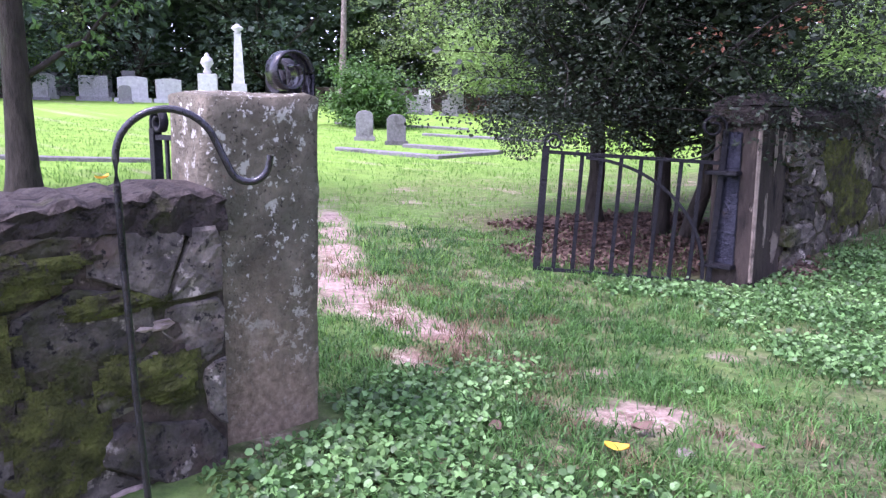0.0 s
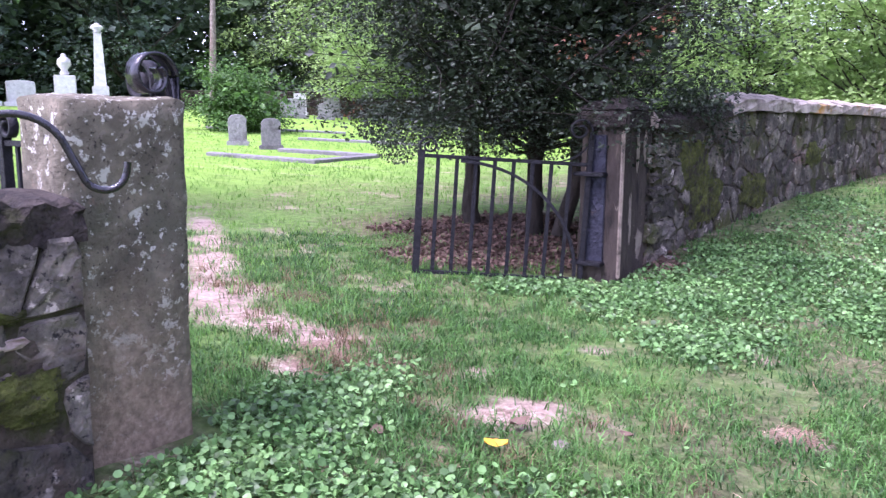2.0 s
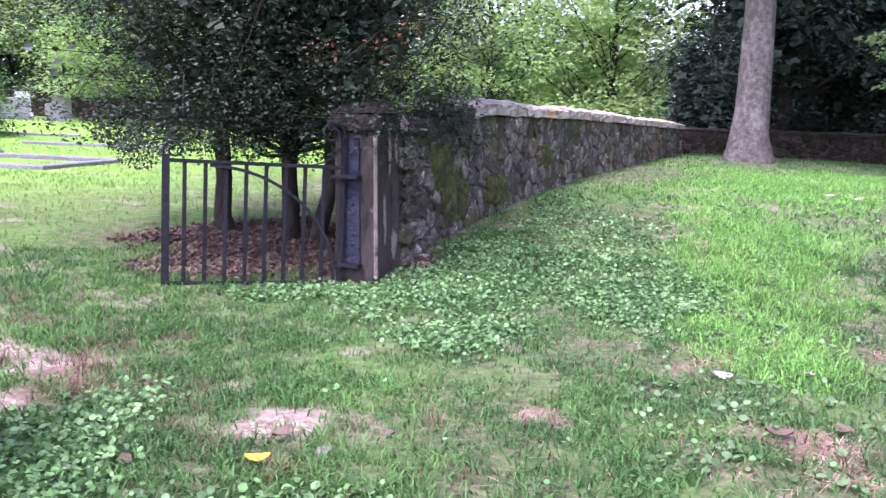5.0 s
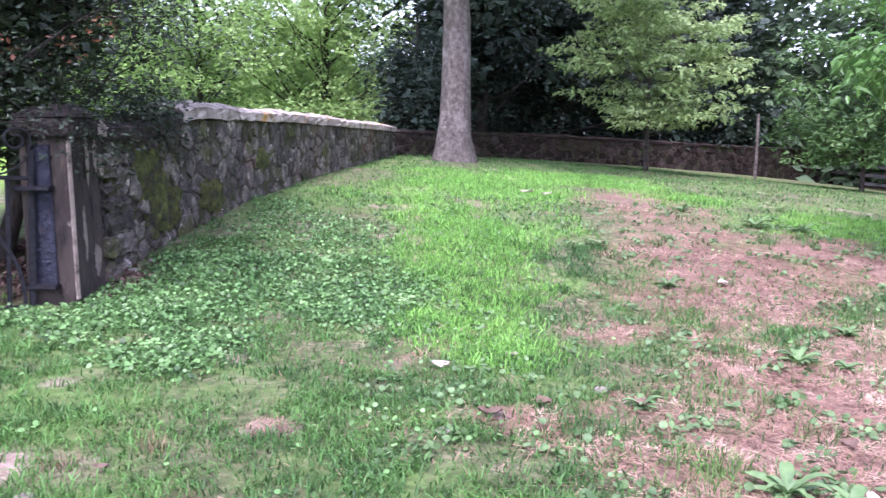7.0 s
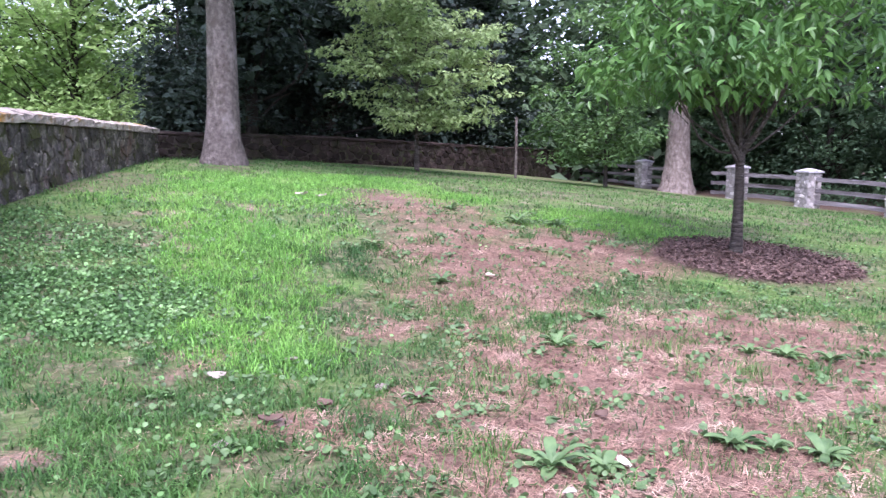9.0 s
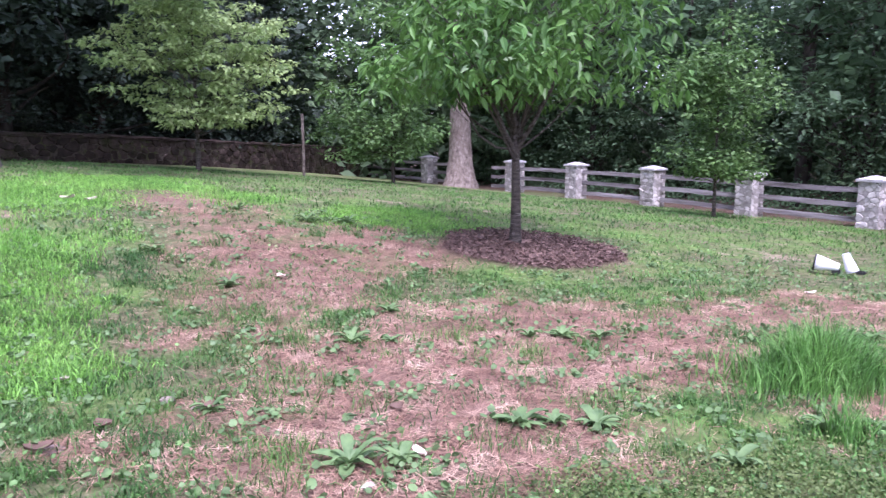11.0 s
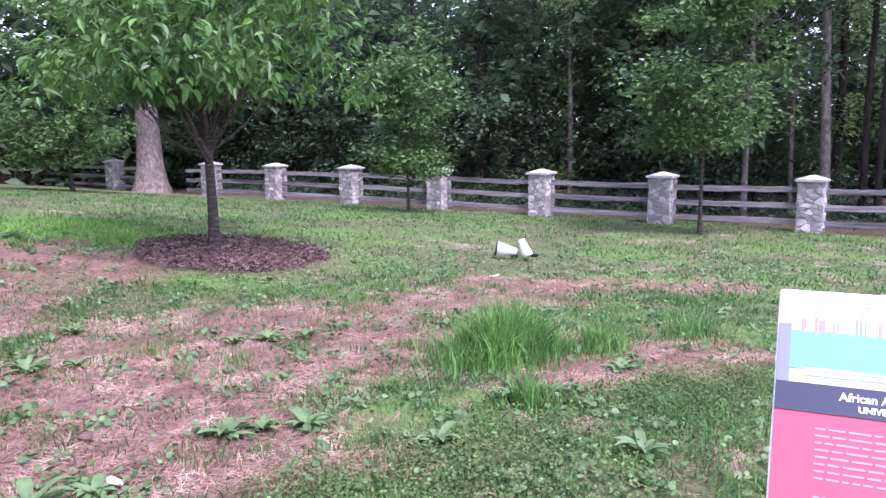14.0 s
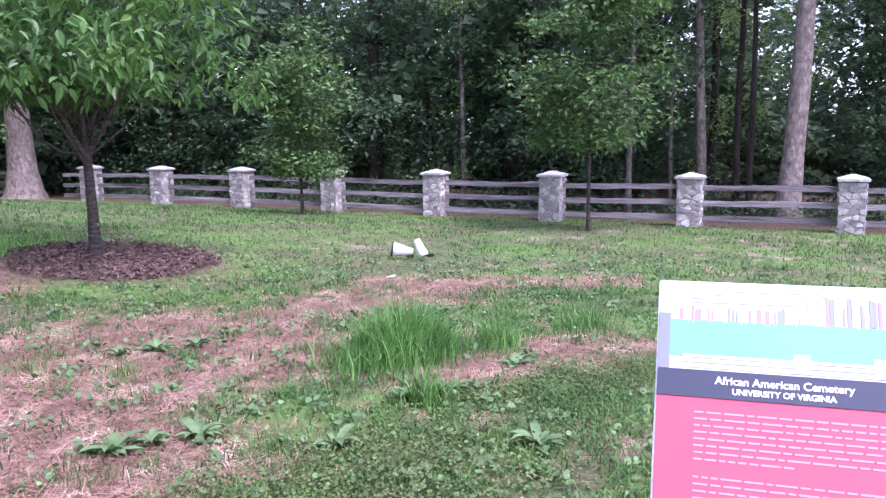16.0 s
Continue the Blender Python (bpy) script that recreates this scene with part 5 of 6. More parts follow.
# ---- information panel ----
sign = thing("information_panel", (2.05, -0.05, gz(2.05, -0.05)), "tilted information panel with a photograph and pink text field", "sign")
TL = np.array([1.98, 0.33, 1.24]) - np.array([2.05, -0.05, gz(2.05, -0.05)])
RT = np.array([0.144, -0.9885, 0.010])
RT /= np.linalg.norm(RT)
DN = np.array([-0.99 * math.sin(radians(32)), -0.144 * math.sin(radians(32)), -math.cos(radians(32))])
DN -= RT * (DN @ RT)
DN /= np.linalg.norm(DN)
NR = np.cross(DN, RT)
SIGN = Matrix(((RT[0], -DN[0], NR[0], TL[0]), (RT[1], -DN[1], NR[1], TL[1]), (RT[2], -DN[2], NR[2], TL[2]), (0, 0, 0, 1)))
if NR[0] > 0:
    NR = -NR
    SIGN = Matrix(((RT[0], -DN[0], NR[0], TL[0]), (RT[1], -DN[1], NR[1], TL[1]), (RT[2], -DN[2], NR[2], TL[2]), (0, 0, 0, 1)))
PW, PH = 0.61, 0.86


def panel(name, x0, y0, x1, y1, lift, mat, label="", parent=None):
    """A thin plate on the panel's face: x to the right and y downwards in metres from its upper left corner."""
    bm = bmesh.new()
    box(bm, (x0, -y1, lift - 0.0012), (x1, -y0, lift), 0, SIGN)
    return part(name, bm, mat, parent or sign, label)


bm = bmesh.new()
box(bm, (0, -PH, -0.014), (PW, 0, -0.0015), 0.003, SIGN)
backing = part("board", bm, M["white"], sign, "white-edged board")
P = {k: plain("print_" + k, c, 0.45) for k, c in dict(sky=(0.62, 0.64, 0.72), lawn=(0.16, 0.46, 0.22), dark=(0.05, 0.058, 0.085), pink=(0.62, 0.095, 0.13), white=(0.85, 0.85, 0.86), grey=(0.26, 0.28, 0.38), pale=(0.48, 0.53, 0.70), rust=(0.50, 0.26, 0.26), path=(0.22, 0.24, 0.36), text=(0.76, 0.30, 0.36)).items()}
photo = panel("photograph", 0.004, 0.004, PW - 0.004, 0.236, 0.0005, P["sky"], "photograph of a lawn with a rail fence")
panel("photo_lawn", 0.03, 0.100, PW - 0.004, 0.190, 0.0020, P["lawn"], parent=photo)
panel("photo_path", 0.004, 0.085, 0.030, 0.236, 0.0022, P["path"], parent=photo)
rng = np.random.default_rng(5)
for k in range(60):
    x = 0.05 + k * 0.0091
    panel("photo_tree", x, rng.uniform(0.01, 0.06) if k > 30 else rng.uniform(0.062, 0.075), x + rng.uniform(0.003, 0.010), 0.098 + rng.uniform(0, 0.008), 0.0021 + 0.0001 * (k % 3), P[("pale", "sky", "grey", "rust", "pale")[int(rng.integers(0, 5))]], parent=photo)
for k in range(3):
    panel("photo_rail", 0.06, 0.186 + k * 0.012, PW - 0.004, 0.192 + k * 0.012, 0.0028, P["white"] if k != 1 else P["pale"], parent=photo)
for x in (0.300, 0.462):
    panel("photo_post", x, 0.172, x + 0.034, 0.216, 0.0034, P["white"], parent=photo)
for k in range(4):
    panel("caption_bar", 0.075, 0.020 + k * 0.010, 0.36 - 0.02 * (k % 2), 0.025 + k * 0.010, 0.0026, P["white"], parent=photo)
band = panel("title_band", 0.004, 0.222, PW - 0.004, 0.286, 0.0040, P["dark"], "dark blue title band")
panel("text_field", 0.004, 0.286, PW - 0.004, PH - 0.004, 0.0012, P["pink"], "pink text field")


def words(text, x, y, width, lift, bold, name):
    cu = bpy.data.curves.new(name, "FONT")
    cu.body, cu.size, cu.align_x, cu.extrude, cu.offset = text, 0.03, "CENTER", 0.0003, bold
    tmp = bpy.data.objects.new(name, cu)
    scene.collection.objects.link(tmp)
    bpy.context.view_layer.update()
    me = bpy.data.meshes.new_from_object(tmp)
    bpy.data.objects.remove(tmp)
    xs = [v.co.x for v in me.vertices]
    k = width / (max(xs) - min(xs))
    me.transform(SIGN @ Matrix.Translation((x, -y, lift)) @ Matrix.Diagonal((k, k, 1, 1)))
    me.materials.append(P["white"])
    return part(name, me, P["white"], band)


words("African American Cemetery", 0.276, 0.253, 0.290, 0.0048, 0.0006, "title_text")
words("UNIVERSITY OF VIRGINIA", 0.276, 0.275, 0.215, 0.0048, 0.0009, "subtitle_text")
for p, (rows, y0) in enumerate(((8, 0.318), (5, 0.462), (7, 0.57))):
    for k in range(rows):
        end = 0.50 - rng.uniform(0, 0.02) if k < rows - 1 else 0.30
        x = 0.088
        while x < end - 0.01:
            w = rng.uniform(0.012, 0.045)
            panel("text_bar", x, y0 + k * 0.0150, min(x + w, end), y0 + k * 0.0150 + 0.0040, 0.0022, P["text"])
            x += w + 0.006
for x in (0.12, PW - 0.12):
    foot = np.array(SIGN @ Vector((x, -PH * 0.55, -0.03)))
    v, f = tube([(foot[0], foot[1], -0.3), (foot[0], foot[1], foot[2] * 0.6), tuple(foot)], 0.03, 10)
    part("leg", mesh_of("leg", v, f, M["black"], True), M["black"], sign)

# ---- fallen spotlights on the lawn ----
LX, LY = 10.6, 5.85
spot = thing("garden_spotlight", (LX, LY, gz(LX, LY) + 0.02), "pair of white cone spotlights on a black base in the grass", "spotlight", rz=-62)


def cone(p, q, r0, r1, mat, name, parent, label=""):
    t = np.linspace(0, 1, 6)[:, None]
    line = np.array(p) + (np.array(q) - np.array(p)) * t
    v, f = tube(line, np.linspace(r0, r1, 6), 14)
    n = len(v)
    faces = [f, np.arange(14)[None, ::-1], (n - 14 + np.arange(14))[None]]
    return part(name, mesh_of(name, v, faces, mat, True), mat, parent, label)


head = cone((0.12, -0.01, 0.10), (-0.19, 0.0, 0.15), 0.05, 0.115, M["white"], "lamp_head", spot, "white cone-shaped lamp head")
cone((-0.188, 0, 0.15), (-0.215, 0, 0.154), 0.118, 0.12, M["black"], "rim", head)
head2 = cone((0.29, 0.0, 0.04), (0.19, 0.02, 0.28), 0.09, 0.05, M["white"], "lamp_head", spot, "white lamp head standing upright")
cone((0.19, 0.02, 0.28), (0.185, 0.02, 0.295), 0.055, 0.055, M["white"], "rim", head2)
bm = bmesh.new()
box(bm, (0.02, -0.05, 0.0), (0.14, 0.05, 0.07), 0.015)
box(bm, (0.32, -0.04, 0.02), (0.46, 0.02, 0.07), 0.015)
part("base", bm, M["black"], spot)


# ---- grass, leaves and litter ----
def scatter(n, rng, r0=2.2, r1=16.0, a0=-30.0, a1=150.0, power=1.0):
    """Places over the lawn, set dense near the camera and thinning away from it."""
    r = r0 + (r1 - r0) * rng.random(n) ** power
    a = np.radians(rng.uniform(a0, a1, n))
    return r * np.cos(a), r * np.sin(a)


def blades(x, y, h, w, rng, lean=0.5, base=0.0):
    n = len(x)
    z = ground(x, y) - 0.01 + base
    a = rng.uniform(0, 2 * math.pi, n)
    b = a + rng.normal(0, 0.6, n) + math.pi / 2
    l = h * lean * rng.uniform(0.2, 1.3, n)
    d = np.stack([np.cos(b), np.sin(b)], -1)
    s = np.stack([np.cos(a), np.sin(a)], -1) * (w / 2)[:, None]
    p = np.stack([x, y], -1)
    v = np.empty((n, 5, 3))
    v[:, 0, :2], v[:, 1, :2] = p - s, p + s
    v[:, 2, :2], v[:, 3, :2] = p + d * (l * 0.35)[:, None] + s * 0.8, p + d * (l * 0.35)[:, None] - s * 0.8
    v[:, 4, :2] = p + d * l[:, None]
    v[:, 0, 2] = v[:, 1, 2] = z
    v[:, 2, 2] = v[:, 3, 2] = z + h * 0.6
    v[:, 4, 2] = z + h * np.sqrt(np.clip(1 - (l / h) ** 2 * 0.4, 0.2, 1))
    k = np.arange(n)[:, None] * 5
    return v.reshape(-1, 3), np.concatenate([k + [0, 1, 2, 3]]), np.concatenate([k + [3, 2, 4]])


def keep(x, y):
    """True where plants may stand: not in walls, pillars or the panel's legs."""
    wx = wall_x(y)
    inwall = ((x < wx + 0.06) & (x > wx - 0.62)) & ((y > 6.8) | (y < 2.3))
    return ~inwall


def grass_field(name, n, seed, r, power, a, hs, ws, mat, dens, label, lean=0.6):
    rng = np.random.default_rng(seed)
    x, y = scatter(n, rng, *r, *a, power)
    ok = keep(x, y) & (rng.random(n) < dens(x, y))
    x, y = x[ok], y[ok]
    tall = 0.5 * cloudy(x, y, 1.1, 71) + 0.5 * cloudy(x, y, 0.16, 72)
    h = rng.uniform(*hs, len(x)) * np.clip(0.1 + 1.8 * tall, 0.3, 2)
    v, q, t = blades(x, y, h, rng.uniform(*ws, len(x)), rng, lean)
    tagged(new(name, mesh_of(name, v, [q, t], mat)), label, "grass", kind="stuff")


def open_lawn(x, y):
    s = soil_of(x, y)
    iv = np.clip(blob(x, y, IVY, 81, 0.6, 1.0) * 1.6 + 0.1, 0, 1)
    d = (1 - 0.88 * s) * (1 - mulch_of(x, y)) * (1 - 0.9 * litter_of(x, y)) * (1 - 0.6 * iv)
    thin = np.clip((cloudy(x, y, 1.6, 93) - 0.30) * 3.0, 0.55, 1)
    return d * thin * np.clip((cloudy(x, y, 0.24, 91) - 0.32) * 3.6, 0.18, 1)


grass_field("lawn_grass", 430000, 1, (2.3, 9.5), 0.75, (-22, 150), (0.035, 0.10), (0.005, 0.011), M["grass"], open_lawn, "short green lawn grass", lean=1.25)
grass_field("lawn_grass", 170000, 2, (8.5, 26.0), 0.8, (-12, 112), (0.04, 0.10), (0.010, 0.020), M["grass"], open_lawn, "short green lawn grass up the slope", lean=1.1)
grass_field("lush_grass", 250000, 5, (3.4, 19.0), 0.9, (48, 108), (0.05, 0.12), (0.006, 0.012), M["sunny"], lambda x, y: np.clip(blob(x, y, SUN_LUSH, 121, 0.7, 1.0) * 1.6, 0, 1) * (1 - 0.8 * soil_of(x, y)), "bright strip of longer grass with sunlight put into its green", lean=1.0)
grass_field("cemetery_grass", 100000, 3, (5.0, 30.0), 0.8, (118, 172), (0.04, 0.09), (0.008, 0.016), M["sunlawn"], lambda x, y: open_lawn(x, y) * (x < wall_x(y) - 0.5), "cemetery grass with sunlight put into its bright green")

rng = np.random.default_rng(4)
x, y = scatter(330000, rng, 2.3, 13, -15, 110, 0.75)
ok = keep(x, y) & (rng.random(len(x)) < np.clip(soil_of(x, y) * 1.2, 0.02, 1)) & (x > -1.0)
x, y = x[ok], y[ok]
n = len(x)
a, l, w = rng.uniform(0, math.pi, n), rng.uniform(0.03, 0.17, n), rng.uniform(0.0015, 0.004, n)
z = ground(x, y) + rng.uniform(0.0, 0.02, n)
d, s = np.stack([np.cos(a) * l / 2, np.sin(a) * l / 2, rng.normal(0, 0.008, n)], -1), np.stack([-np.sin(a) * w / 2, np.cos(a) * w / 2, 0 * w], -1)
p = np.stack([x, y, z + 0.006], -1)
v = np.stack([p - d - s, p - d + s, p + d + s, p + d - s], 1).reshape(-1, 3)
tagged(new("dead_grass", mesh_of("dead_grass", v, np.arange(4 * n).reshape(-1, 4), M["straw"])), "dry straw-coloured dead grass on bare soil", "dead grass", kind="stuff")


def flat_leaves(x, y, size, rng, tilt=0.5, lift=(0.01, 0.07), sides=6, notch=0.25):
    """Roundish leaves, each a shallow fan, tilted at random."""
    n = len(x)
    nrm = unit(rng.normal(size=(n, 3)) * tilt + [0, 0, 1])
    u = unit(np.cross(nrm, rng.normal(size=(n, 3))))
    w = np.cross(nrm, u)
    c = np.stack([x, y, ground(x, y) + rng.uniform(*lift, n)], -1)
    s = (size * rng.uniform(0.6, 1.3, n))[:, None]
    vs = [c - u * s * (0.5 - notch) * 0.6 - nrm * s * 0.06]
    for k in range(sides):
        a = math.pi - 2 * math.pi * (k + 0.5) / sides
        vs.append(c + (u * math.cos(a) + w * math.sin(a)) * s * 0.5 * (1 + 0.12 * math.cos(3 * a)))
    v = np.stack(vs, 1).reshape(-1, 3)
    k0 = np.arange(n)[:, None] * (sides + 1)
    t = np.concatenate([k0 + [0, i + 1, (i + 1) % sides + 1] for i in range(sides)])
    return v, t


rng = np.random.default_rng(6)
x, y = rng.uniform(-4.5, 0.6, 170000), rng.uniform(0.9, 11.5, 170000)
den = np.clip(blob(x, y, IVY, 81, 0.6, 1.0) * 1.6 + 0.1, 0, 1)
ok = keep(x, y) & (rng.random(len(x)) < den * (0.25 + 0.75 * (y < 8.5))) & (np.hypot(x, y) > 1.6)
v, f = flat_leaves(x[ok], y[ok], 0.036, rng, 0.75)
tagged(new("ground_ivy", mesh_of("ground_ivy", v, f, M["ivy"])), "low carpet of round-leaved ground ivy", "ground cover", kind="stuff")
x, y = scatter(60000, rng, 2.3, 14, 0, 118, 0.8)
ok = keep(x, y) & (rng.random(len(x)) < 0.4 * (1 - 0.8 * soil_of(x, y)) * (1 - mulch_of(x, y)) * np.clip((cloudy(x, y, 1.4, 101) - 0.45) * 5, 0.03, 1))
v, f = flat_leaves(x[ok], y[ok], 0.03, rng)
tagged(new("clover", mesh_of("clover", v, f, M["ivy"])), "scattered clover leaves among the grass", "ground cover", kind="stuff")
x, y = rng.uniform(1.5, 7.5, 110000), rng.uniform(0.2, 3.2, 110000)
ok = (rng.random(len(x)) < np.clip(blob(x, y, CHICK, 111, 0.5, 1.0) * 1.5, 0, 1)) & (np.hypot(x, y) > 1.5)
v, f = flat_leaves(x[ok], y[ok], 0.016, rng, 0.6, (0.0, 0.08), 5)
tagged(new("chickweed", mesh_of("chickweed", v, f, M["chick"])), "yellow-green mat of small-leaved weeds", "ground cover", kind="stuff")
x, y = rng.uniform(-7.5, -2.4, 30000), rng.uniform(5.6, 10.5, 30000)
ok = keep(x, y) & (rng.random(len(x)) < litter_of(x, y))
v, f = flat_leaves(x[ok], y[ok], 0.05, rng, 0.5, (0.0, 0.03), 5)
tagged(new("leaf_litter", mesh_of("leaf_litter", v, f, M["litter"])), "brown fallen leaves under the holly", "leaf litter", kind="stuff")
a, r = rng.uniform(0, 2 * math.pi, 9000), 1.6 * np.sqrt(rng.random(9000))
x, y = MULCH_AT[0] + r * np.cos(a), MULCH_AT[1] + r * np.sin(a)
ok = rng.random(len(x)) < mulch_of(x, y)
x, y = x[ok], y[ok]
n = len(x)
a, l, w = rng.uniform(0, math.pi, n), rng.uniform(0.03, 0.09, n), rng.uniform(0.008, 0.02, n)
d, s = np.stack([np.cos(a) * l / 2, np.sin(a) * l / 2, rng.normal(0, 0.012, n)], -1), np.stack([-np.sin(a) * w / 2, np.cos(a) * w / 2, rng.normal(0, 0.005, n)], -1)
p = np.stack([x, y, ground(x, y) + 0.05 + rng.uniform(0, 0.03, n)], -1)
v = np.stack([p - d - s, p - d + s, p + d + s, p + d - s], 1).reshape(-1, 3)
tagged(new("mulch_chips", mesh_of("mulch_chips", v, np.arange(4 * n).reshape(-1, 4), M["stump"])), "ring of dark bark mulch round the young tree", "mulch", kind="stuff")


# low weeds over the worn ground
rng = np.random.default_rng(14)
cx, cy = scatter(900, rng, 2.4, 13, -8, 95, 0.8)
ok = (mulch_of(cx, cy) < 0.1) & (cx > -1.5)
cx, cy = cx[ok], cy[ok]
m = rng.integers(6, 26, len(cx))
sp = np.repeat(rng.uniform(0.03, 0.10, len(cx)), m)
x, y = np.repeat(cx, m) + rng.normal(0, 1, m.sum()) * sp, np.repeat(cy, m) + rng.normal(0, 1, m.sum()) * sp
v, f = flat_leaves(x, y, 0.042, rng, 0.6, (0.0, 0.06), 6)
tagged(new("small_weeds", mesh_of("small_weeds", v, f, M["weed"])), "small low weeds scattered over worn ground", "weeds", kind="stuff")


def tuft(at, spread, n, h, mat, seed, label, name="grass_tuft", lean=0.7, w=(0.004, 0.008)):
    rng = np.random.default_rng(seed)
    x, y = at[0] + rng.normal(0, spread[0], n), at[1] + rng.normal(0, spread[1], n)
    bulk = 0.4 + 0.7 * np.exp(-(((x - at[0]) / spread[0]) ** 2 + ((y - at[1]) / spread[1]) ** 2) / 2.2)
    v, q, t = blades(x, y, rng.uniform(0.5, 1.15, n) * h * bulk, rng.uniform(*w, n), rng, lean)
    z0 = gz(*at)
    me = mesh_of(name, v - np.array([at[0], at[1], z0]), [q, t], mat)
    ob = new(name, me)
    ob.matrix_basis = pose(at[0], at[1], z0)
    return tagged(ob, label, "grass tuft", "grass tufts", "stuff")


tuft((5.25, 2.93), (0.33, 0.22), 2600, 0.48, M["tallgrass"], 1, "tall clump of long green grass", lean=0.75, w=(0.006, 0.012))
tuft((4.30, 2.19), (0.12, 0.10), 260, 0.28, M["tallgrass"], 2, "clump of long green grass", lean=0.75, w=(0.006, 0.011))
tuft((5.91, 2.35), (0.16, 0.12), 380, 0.34, M["tallgrass"], 3, "clump of long green grass", lean=0.8)
tuft((6.83, 1.89), (0.22, 0.16), 300, 0.36, M["tallgrass"], 4, "loose clump of long green grass", lean=0.8)
small, dry = [], []
for k in range(240):
    rng = np.random.default_rng(700 + k)
    x, y = scatter(1, rng, 2.6, 13, -2, 90, 0.8)
    x, y = float(x[0]), float(y[0])
    if soil_of(np.array(x), np.array(y)) > 0.2 and not float(mulch_of(np.array(x), np.array(y))):
        small.append((x, y, rng.uniform(0.04, 0.12), int(rng.integers(25, 90)), rng.uniform(0.08, 0.2)))
for k in range(150):
    rng = np.random.default_rng(900 + k)
    x, y = [(-4.6, 3.4), (-5.2, 4.5), (-3.5, 3.5), (-2.9, 3.7), (-2.1, 3.2), (-4.2, 4.3)][k % 6]
    (dry if k % 3 else small).append((x + rng.normal(0, 0.45), y + rng.normal(0, 0.3), 0.05, 45, rng.uniform(0.06, 0.12)))
for name, rows, mat, label in (("grass_tufts", small, M["grass"], "small tufts of grass on bare soil"), ("dry_tufts", dry, M["drygrass"], "small dry tufts beside the worn path")):
    rng = np.random.default_rng(5)
    x = np.concatenate([r[0] + rng.normal(0, r[2], r[3]) for r in rows])
    y = np.concatenate([r[1] + rng.normal(0, r[2], r[3]) for r in rows])
    h = np.concatenate([rng.uniform(0.5, 1.0, r[3]) * r[4] for r in rows])
    v, q, t = blades(x, y, h, rng.uniform(0.003, 0.007, len(x)), rng, 0.9)
    tagged(new(name, mesh_of(name, v, [q, t], mat)), label, "grass", kind="stuff")


def rosette(at, size, seed, n=17):
    """A weed with broad leaves lying round its heart."""
    rng = np.random.default_rng(seed)
    e = thing("weed_plant", (at[0], at[1], gz(*at)), "broad-leaved weed spreading on bare soil", "weed", "weeds")
    for k in range(n):
        a = k * 2.4 + rng.uniform(-0.4, 0.4)
        L = size * rng.uniform(0.35, 0.95)
        w = L * rng.uniform(0.13, 0.22)
        lift = rng.uniform(0.1, 0.9)
        ts = np.linspace(0, 1, 6)
        c, s = math.cos(a), math.sin(a)
        v = []
        for t in ts:
            half = w * math.sin(math.pi * min(1, t * 0.92 + 0.06)) ** 0.8 * rng.uniform(0.75, 1.15)
            rz_ = L * (lift * math.sin(t * 2.2) * 0.6) + 0.012
            x, yy = L * t * c, L * t * s
            v += [(x - s * half, yy + c * half, rz_ + 0.012), (x, yy, rz_), (x + s * half, yy - c * half, rz_ + 0.012)]
        q = np.array([[i * 3 + j, i * 3 + j + 1, i * 3 + j + 4, i * 3 + j + 3] for i in range(5) for j in range(2)])
        part("leaf", mesh_of("leaf", v, q, M["weed"], True), M["weed"], e)
    return e


for k, (x, y, s) in enumerate([(2.85, 5.55, 0.2), (3.15, 5.4, 0.12), (4.55, 4.85, 0.2), (4.8, 4.65, 0.2), (4.3, 5.0, 0.16), (2.82, 3.35, 0.2), (3.0, 3.25, 0.17), (3.18, 3.08, 0.2), (1.7, 3.35, 0.24), (1.95, 3.25, 0.16), (4.3, 2.3, 0.18), (4.6, 2.15, 0.18), (2.6, 7.8, 0.2), (4.9, 11.0, 0.3), (5.5, 10.8, 0.3), (4.2, 12.1, 0.25), (3.9, 1.3, 0.2), (5.4, 2.0, 0.18), (1.35, 4.5, 0.14), (2.2, 9.3, 0.2), (6.9, 3.4, 0.18), (5.9, 3.9, 0.12), (3.7, 6.4, 0.15), (3.4, 2.3, 0.2)]):
    rosette((x, y), s, 1000 + k)


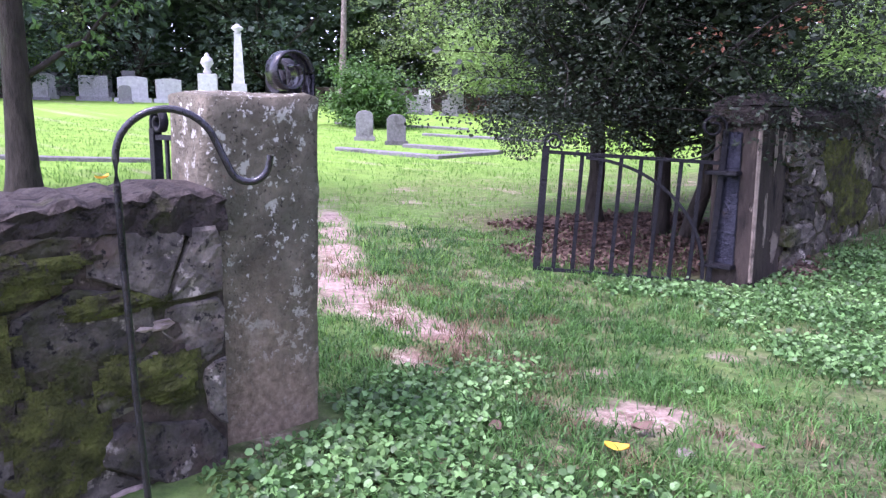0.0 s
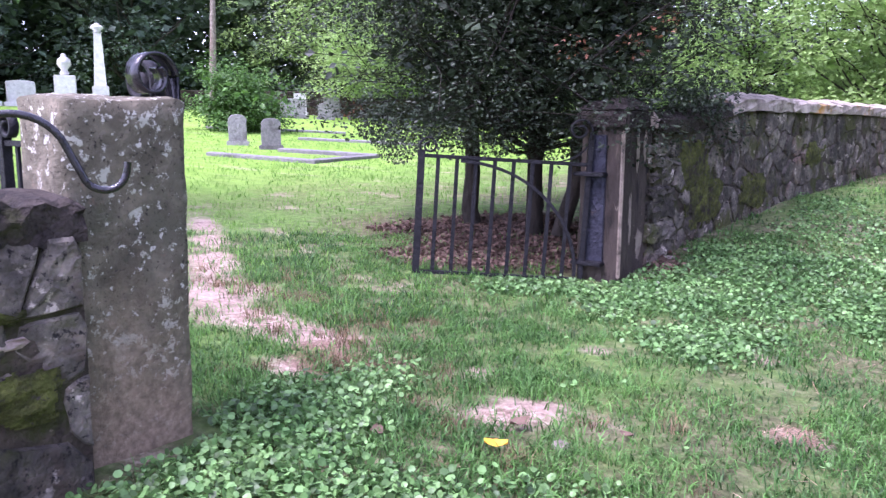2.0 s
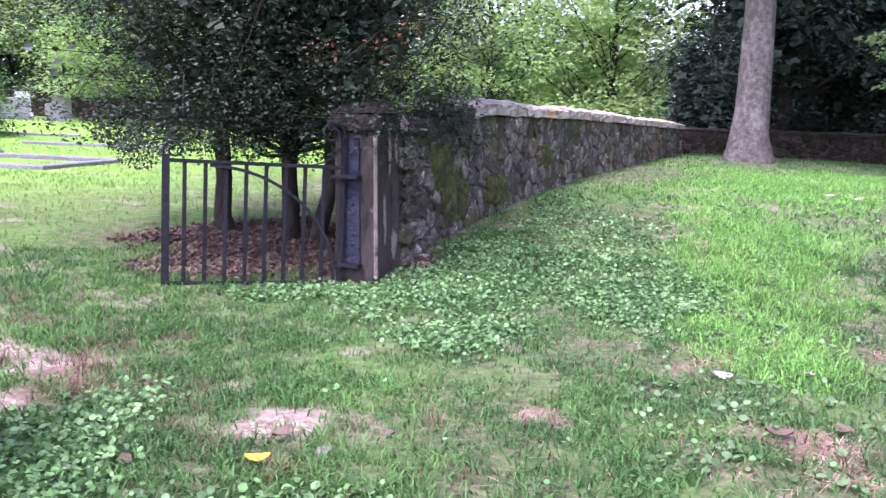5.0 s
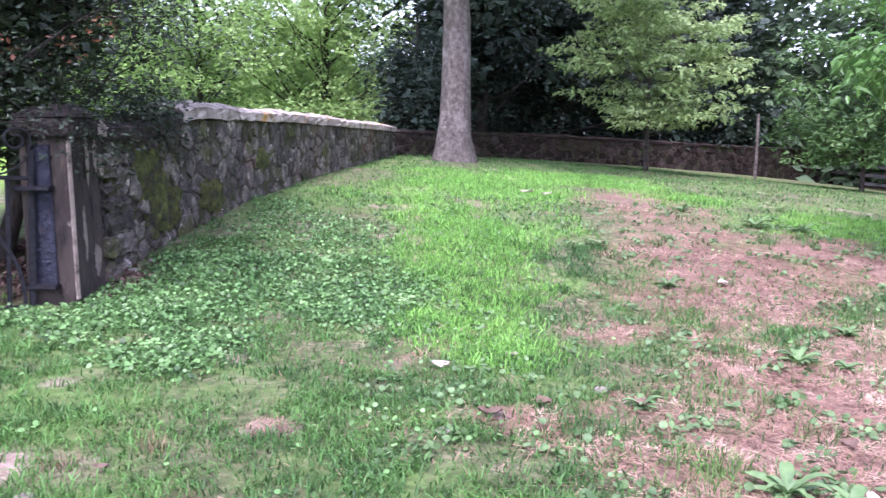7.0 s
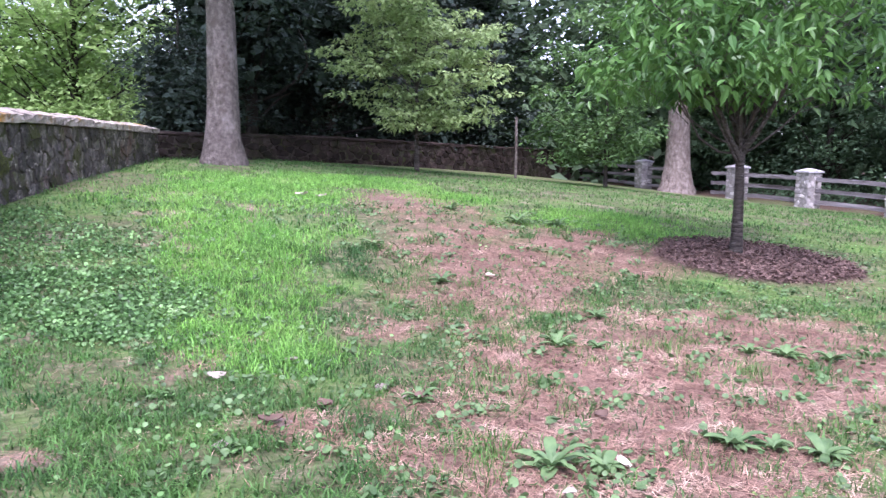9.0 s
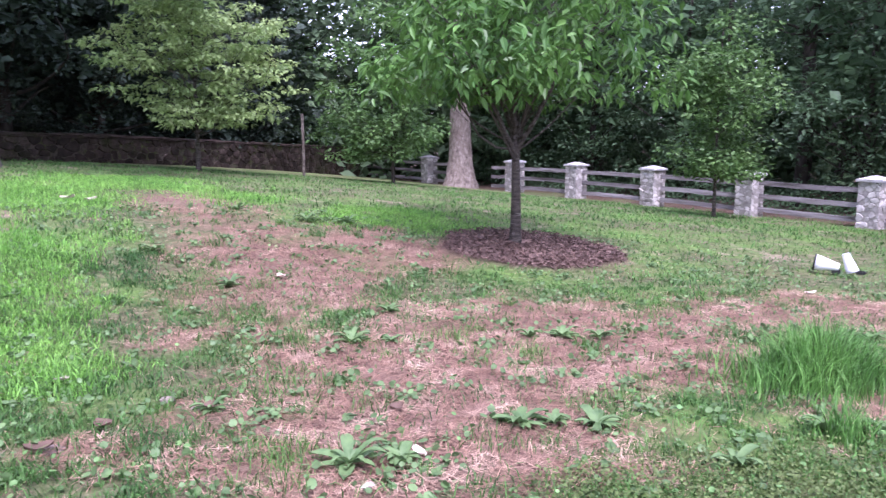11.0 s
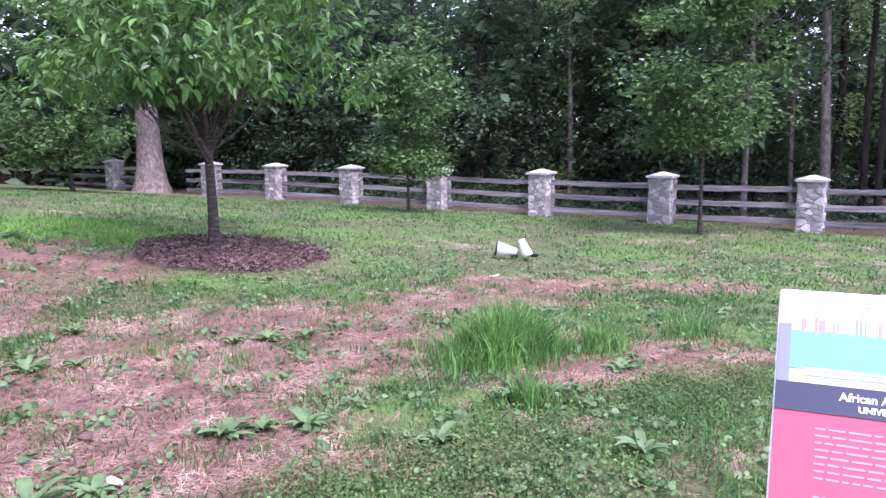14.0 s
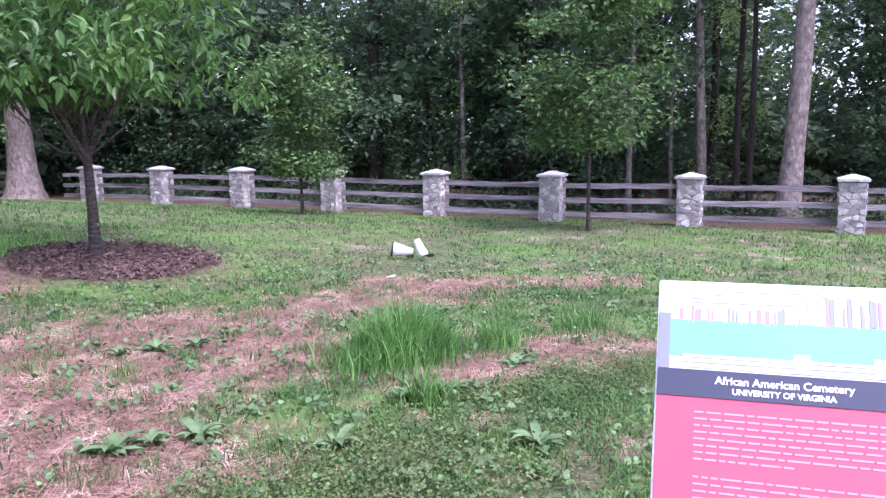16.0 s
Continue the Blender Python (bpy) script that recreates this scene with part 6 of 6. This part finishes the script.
def fallen_leaf(at, size, mat, label, seed, rz):
    rng = np.random.default_rng(seed)
    ts = np.linspace(0, 1, 7)
    v = []
    for t in ts:
        half = size * 0.38 * math.sin(math.pi * min(1, t * 0.94 + 0.03)) ** 0.7 * rng.uniform(0.85, 1.1)
        lift = 0.02 + size * 0.25 * (t - 0.5) ** 2 * 2
        v += [(size * (t - 0.5), half, lift + size * 0.16), (size * (t - 0.5), 0, lift), (size * (t - 0.5), -half, lift + size * 0.12)]
    q = np.array([[i * 3 + j, i * 3 + j + 1, i * 3 + j + 4, i * 3 + j + 3] for i in range(6) for j in range(2)])
    ob = new("fallen_leaf", mesh_of("fallen_leaf", v, q, mat, True))
    ob.matrix_basis = pose(at[0], at[1], (at[2] if len(at) > 2 else gz(*at)) + 0.015, rng.uniform(-12, 12), rng.uniform(-12, 12), rz)
    return tagged(ob, label, "leaf", "fallen leaves")


fallen_leaf((-1.95, 2.99), 0.115, M["yellowleaf"], "bright yellow-orange fallen leaf on the grass", 1, 30)
fallen_leaf((-3.30, 1.22, 1.30), 0.06, M["yellowleaf"], "yellow fallen leaf on the wall coping", 2, 100)
for k, (x, y, s) in enumerate([(0.14, 5.2, 0.12), (0.67, 5.45, 0.12), (2.05, 3.25, 0.1), (1.9, 13.3, 0.25), (2.2, 13.1, 0.2), (1.62, 3.0, 0.1), (3.2, 7.9, 0.14), (8.6, 4.95, 0.14)]):
    fallen_leaf((x, y), s, M["paleleaf"], "pale dry fallen leaf on the lawn", 20 + k, k * 47)
for k, (x, y, s) in enumerate([(0.4, 4.3, 0.14), (1.35, 4.5, 0.1), (-2.5, 2.75, 0.09), (-1.5, 3.5, 0.07), (-2.0, 3.3, 0.12), (0.75, 4.5, 0.12), (2.3, 3.9, 0.1)]):
    fallen_leaf((x, y), s, M["litter"], "curled brown fallen leaf on the ground", 40 + k, k * 61)
rng = np.random.default_rng(9)
for k, (x, y, s) in enumerate([(0.45, 4.35, 0.10), (0.15, 4.1, 0.12), (1.2, 4.85, 0.09), (1.1, 4.2, 0.07), (-2.95, 7.95, 0.12), (-2.85, 8.3, 0.09), (-1.75, 3.25, 0.08), (1.3, 4.6, 0.06)]):
    bm = bmesh.new()
    bmesh.ops.create_icosphere(bm, subdivisions=2, radius=s * 0.7)
    for v in bm.verts:
        v.co = Vector((v.co.x, v.co.y * 0.8, v.co.z * 0.35)) * (1 + 0.5 * noise.noise(v.co * 9 + Vector((k, 0, 0))))
    me = bpy.data.meshes.new("rock")
    bm.to_mesh(me)
    bm.free()
    me.materials.append(M["rocks"])
    ob = new("rock", me)
    ob.matrix_basis = pose(x, y, gz(x, y), 0, 0, k * 50)
    tagged(ob, "flat pale rock half buried in the lawn", "rock", "rocks")
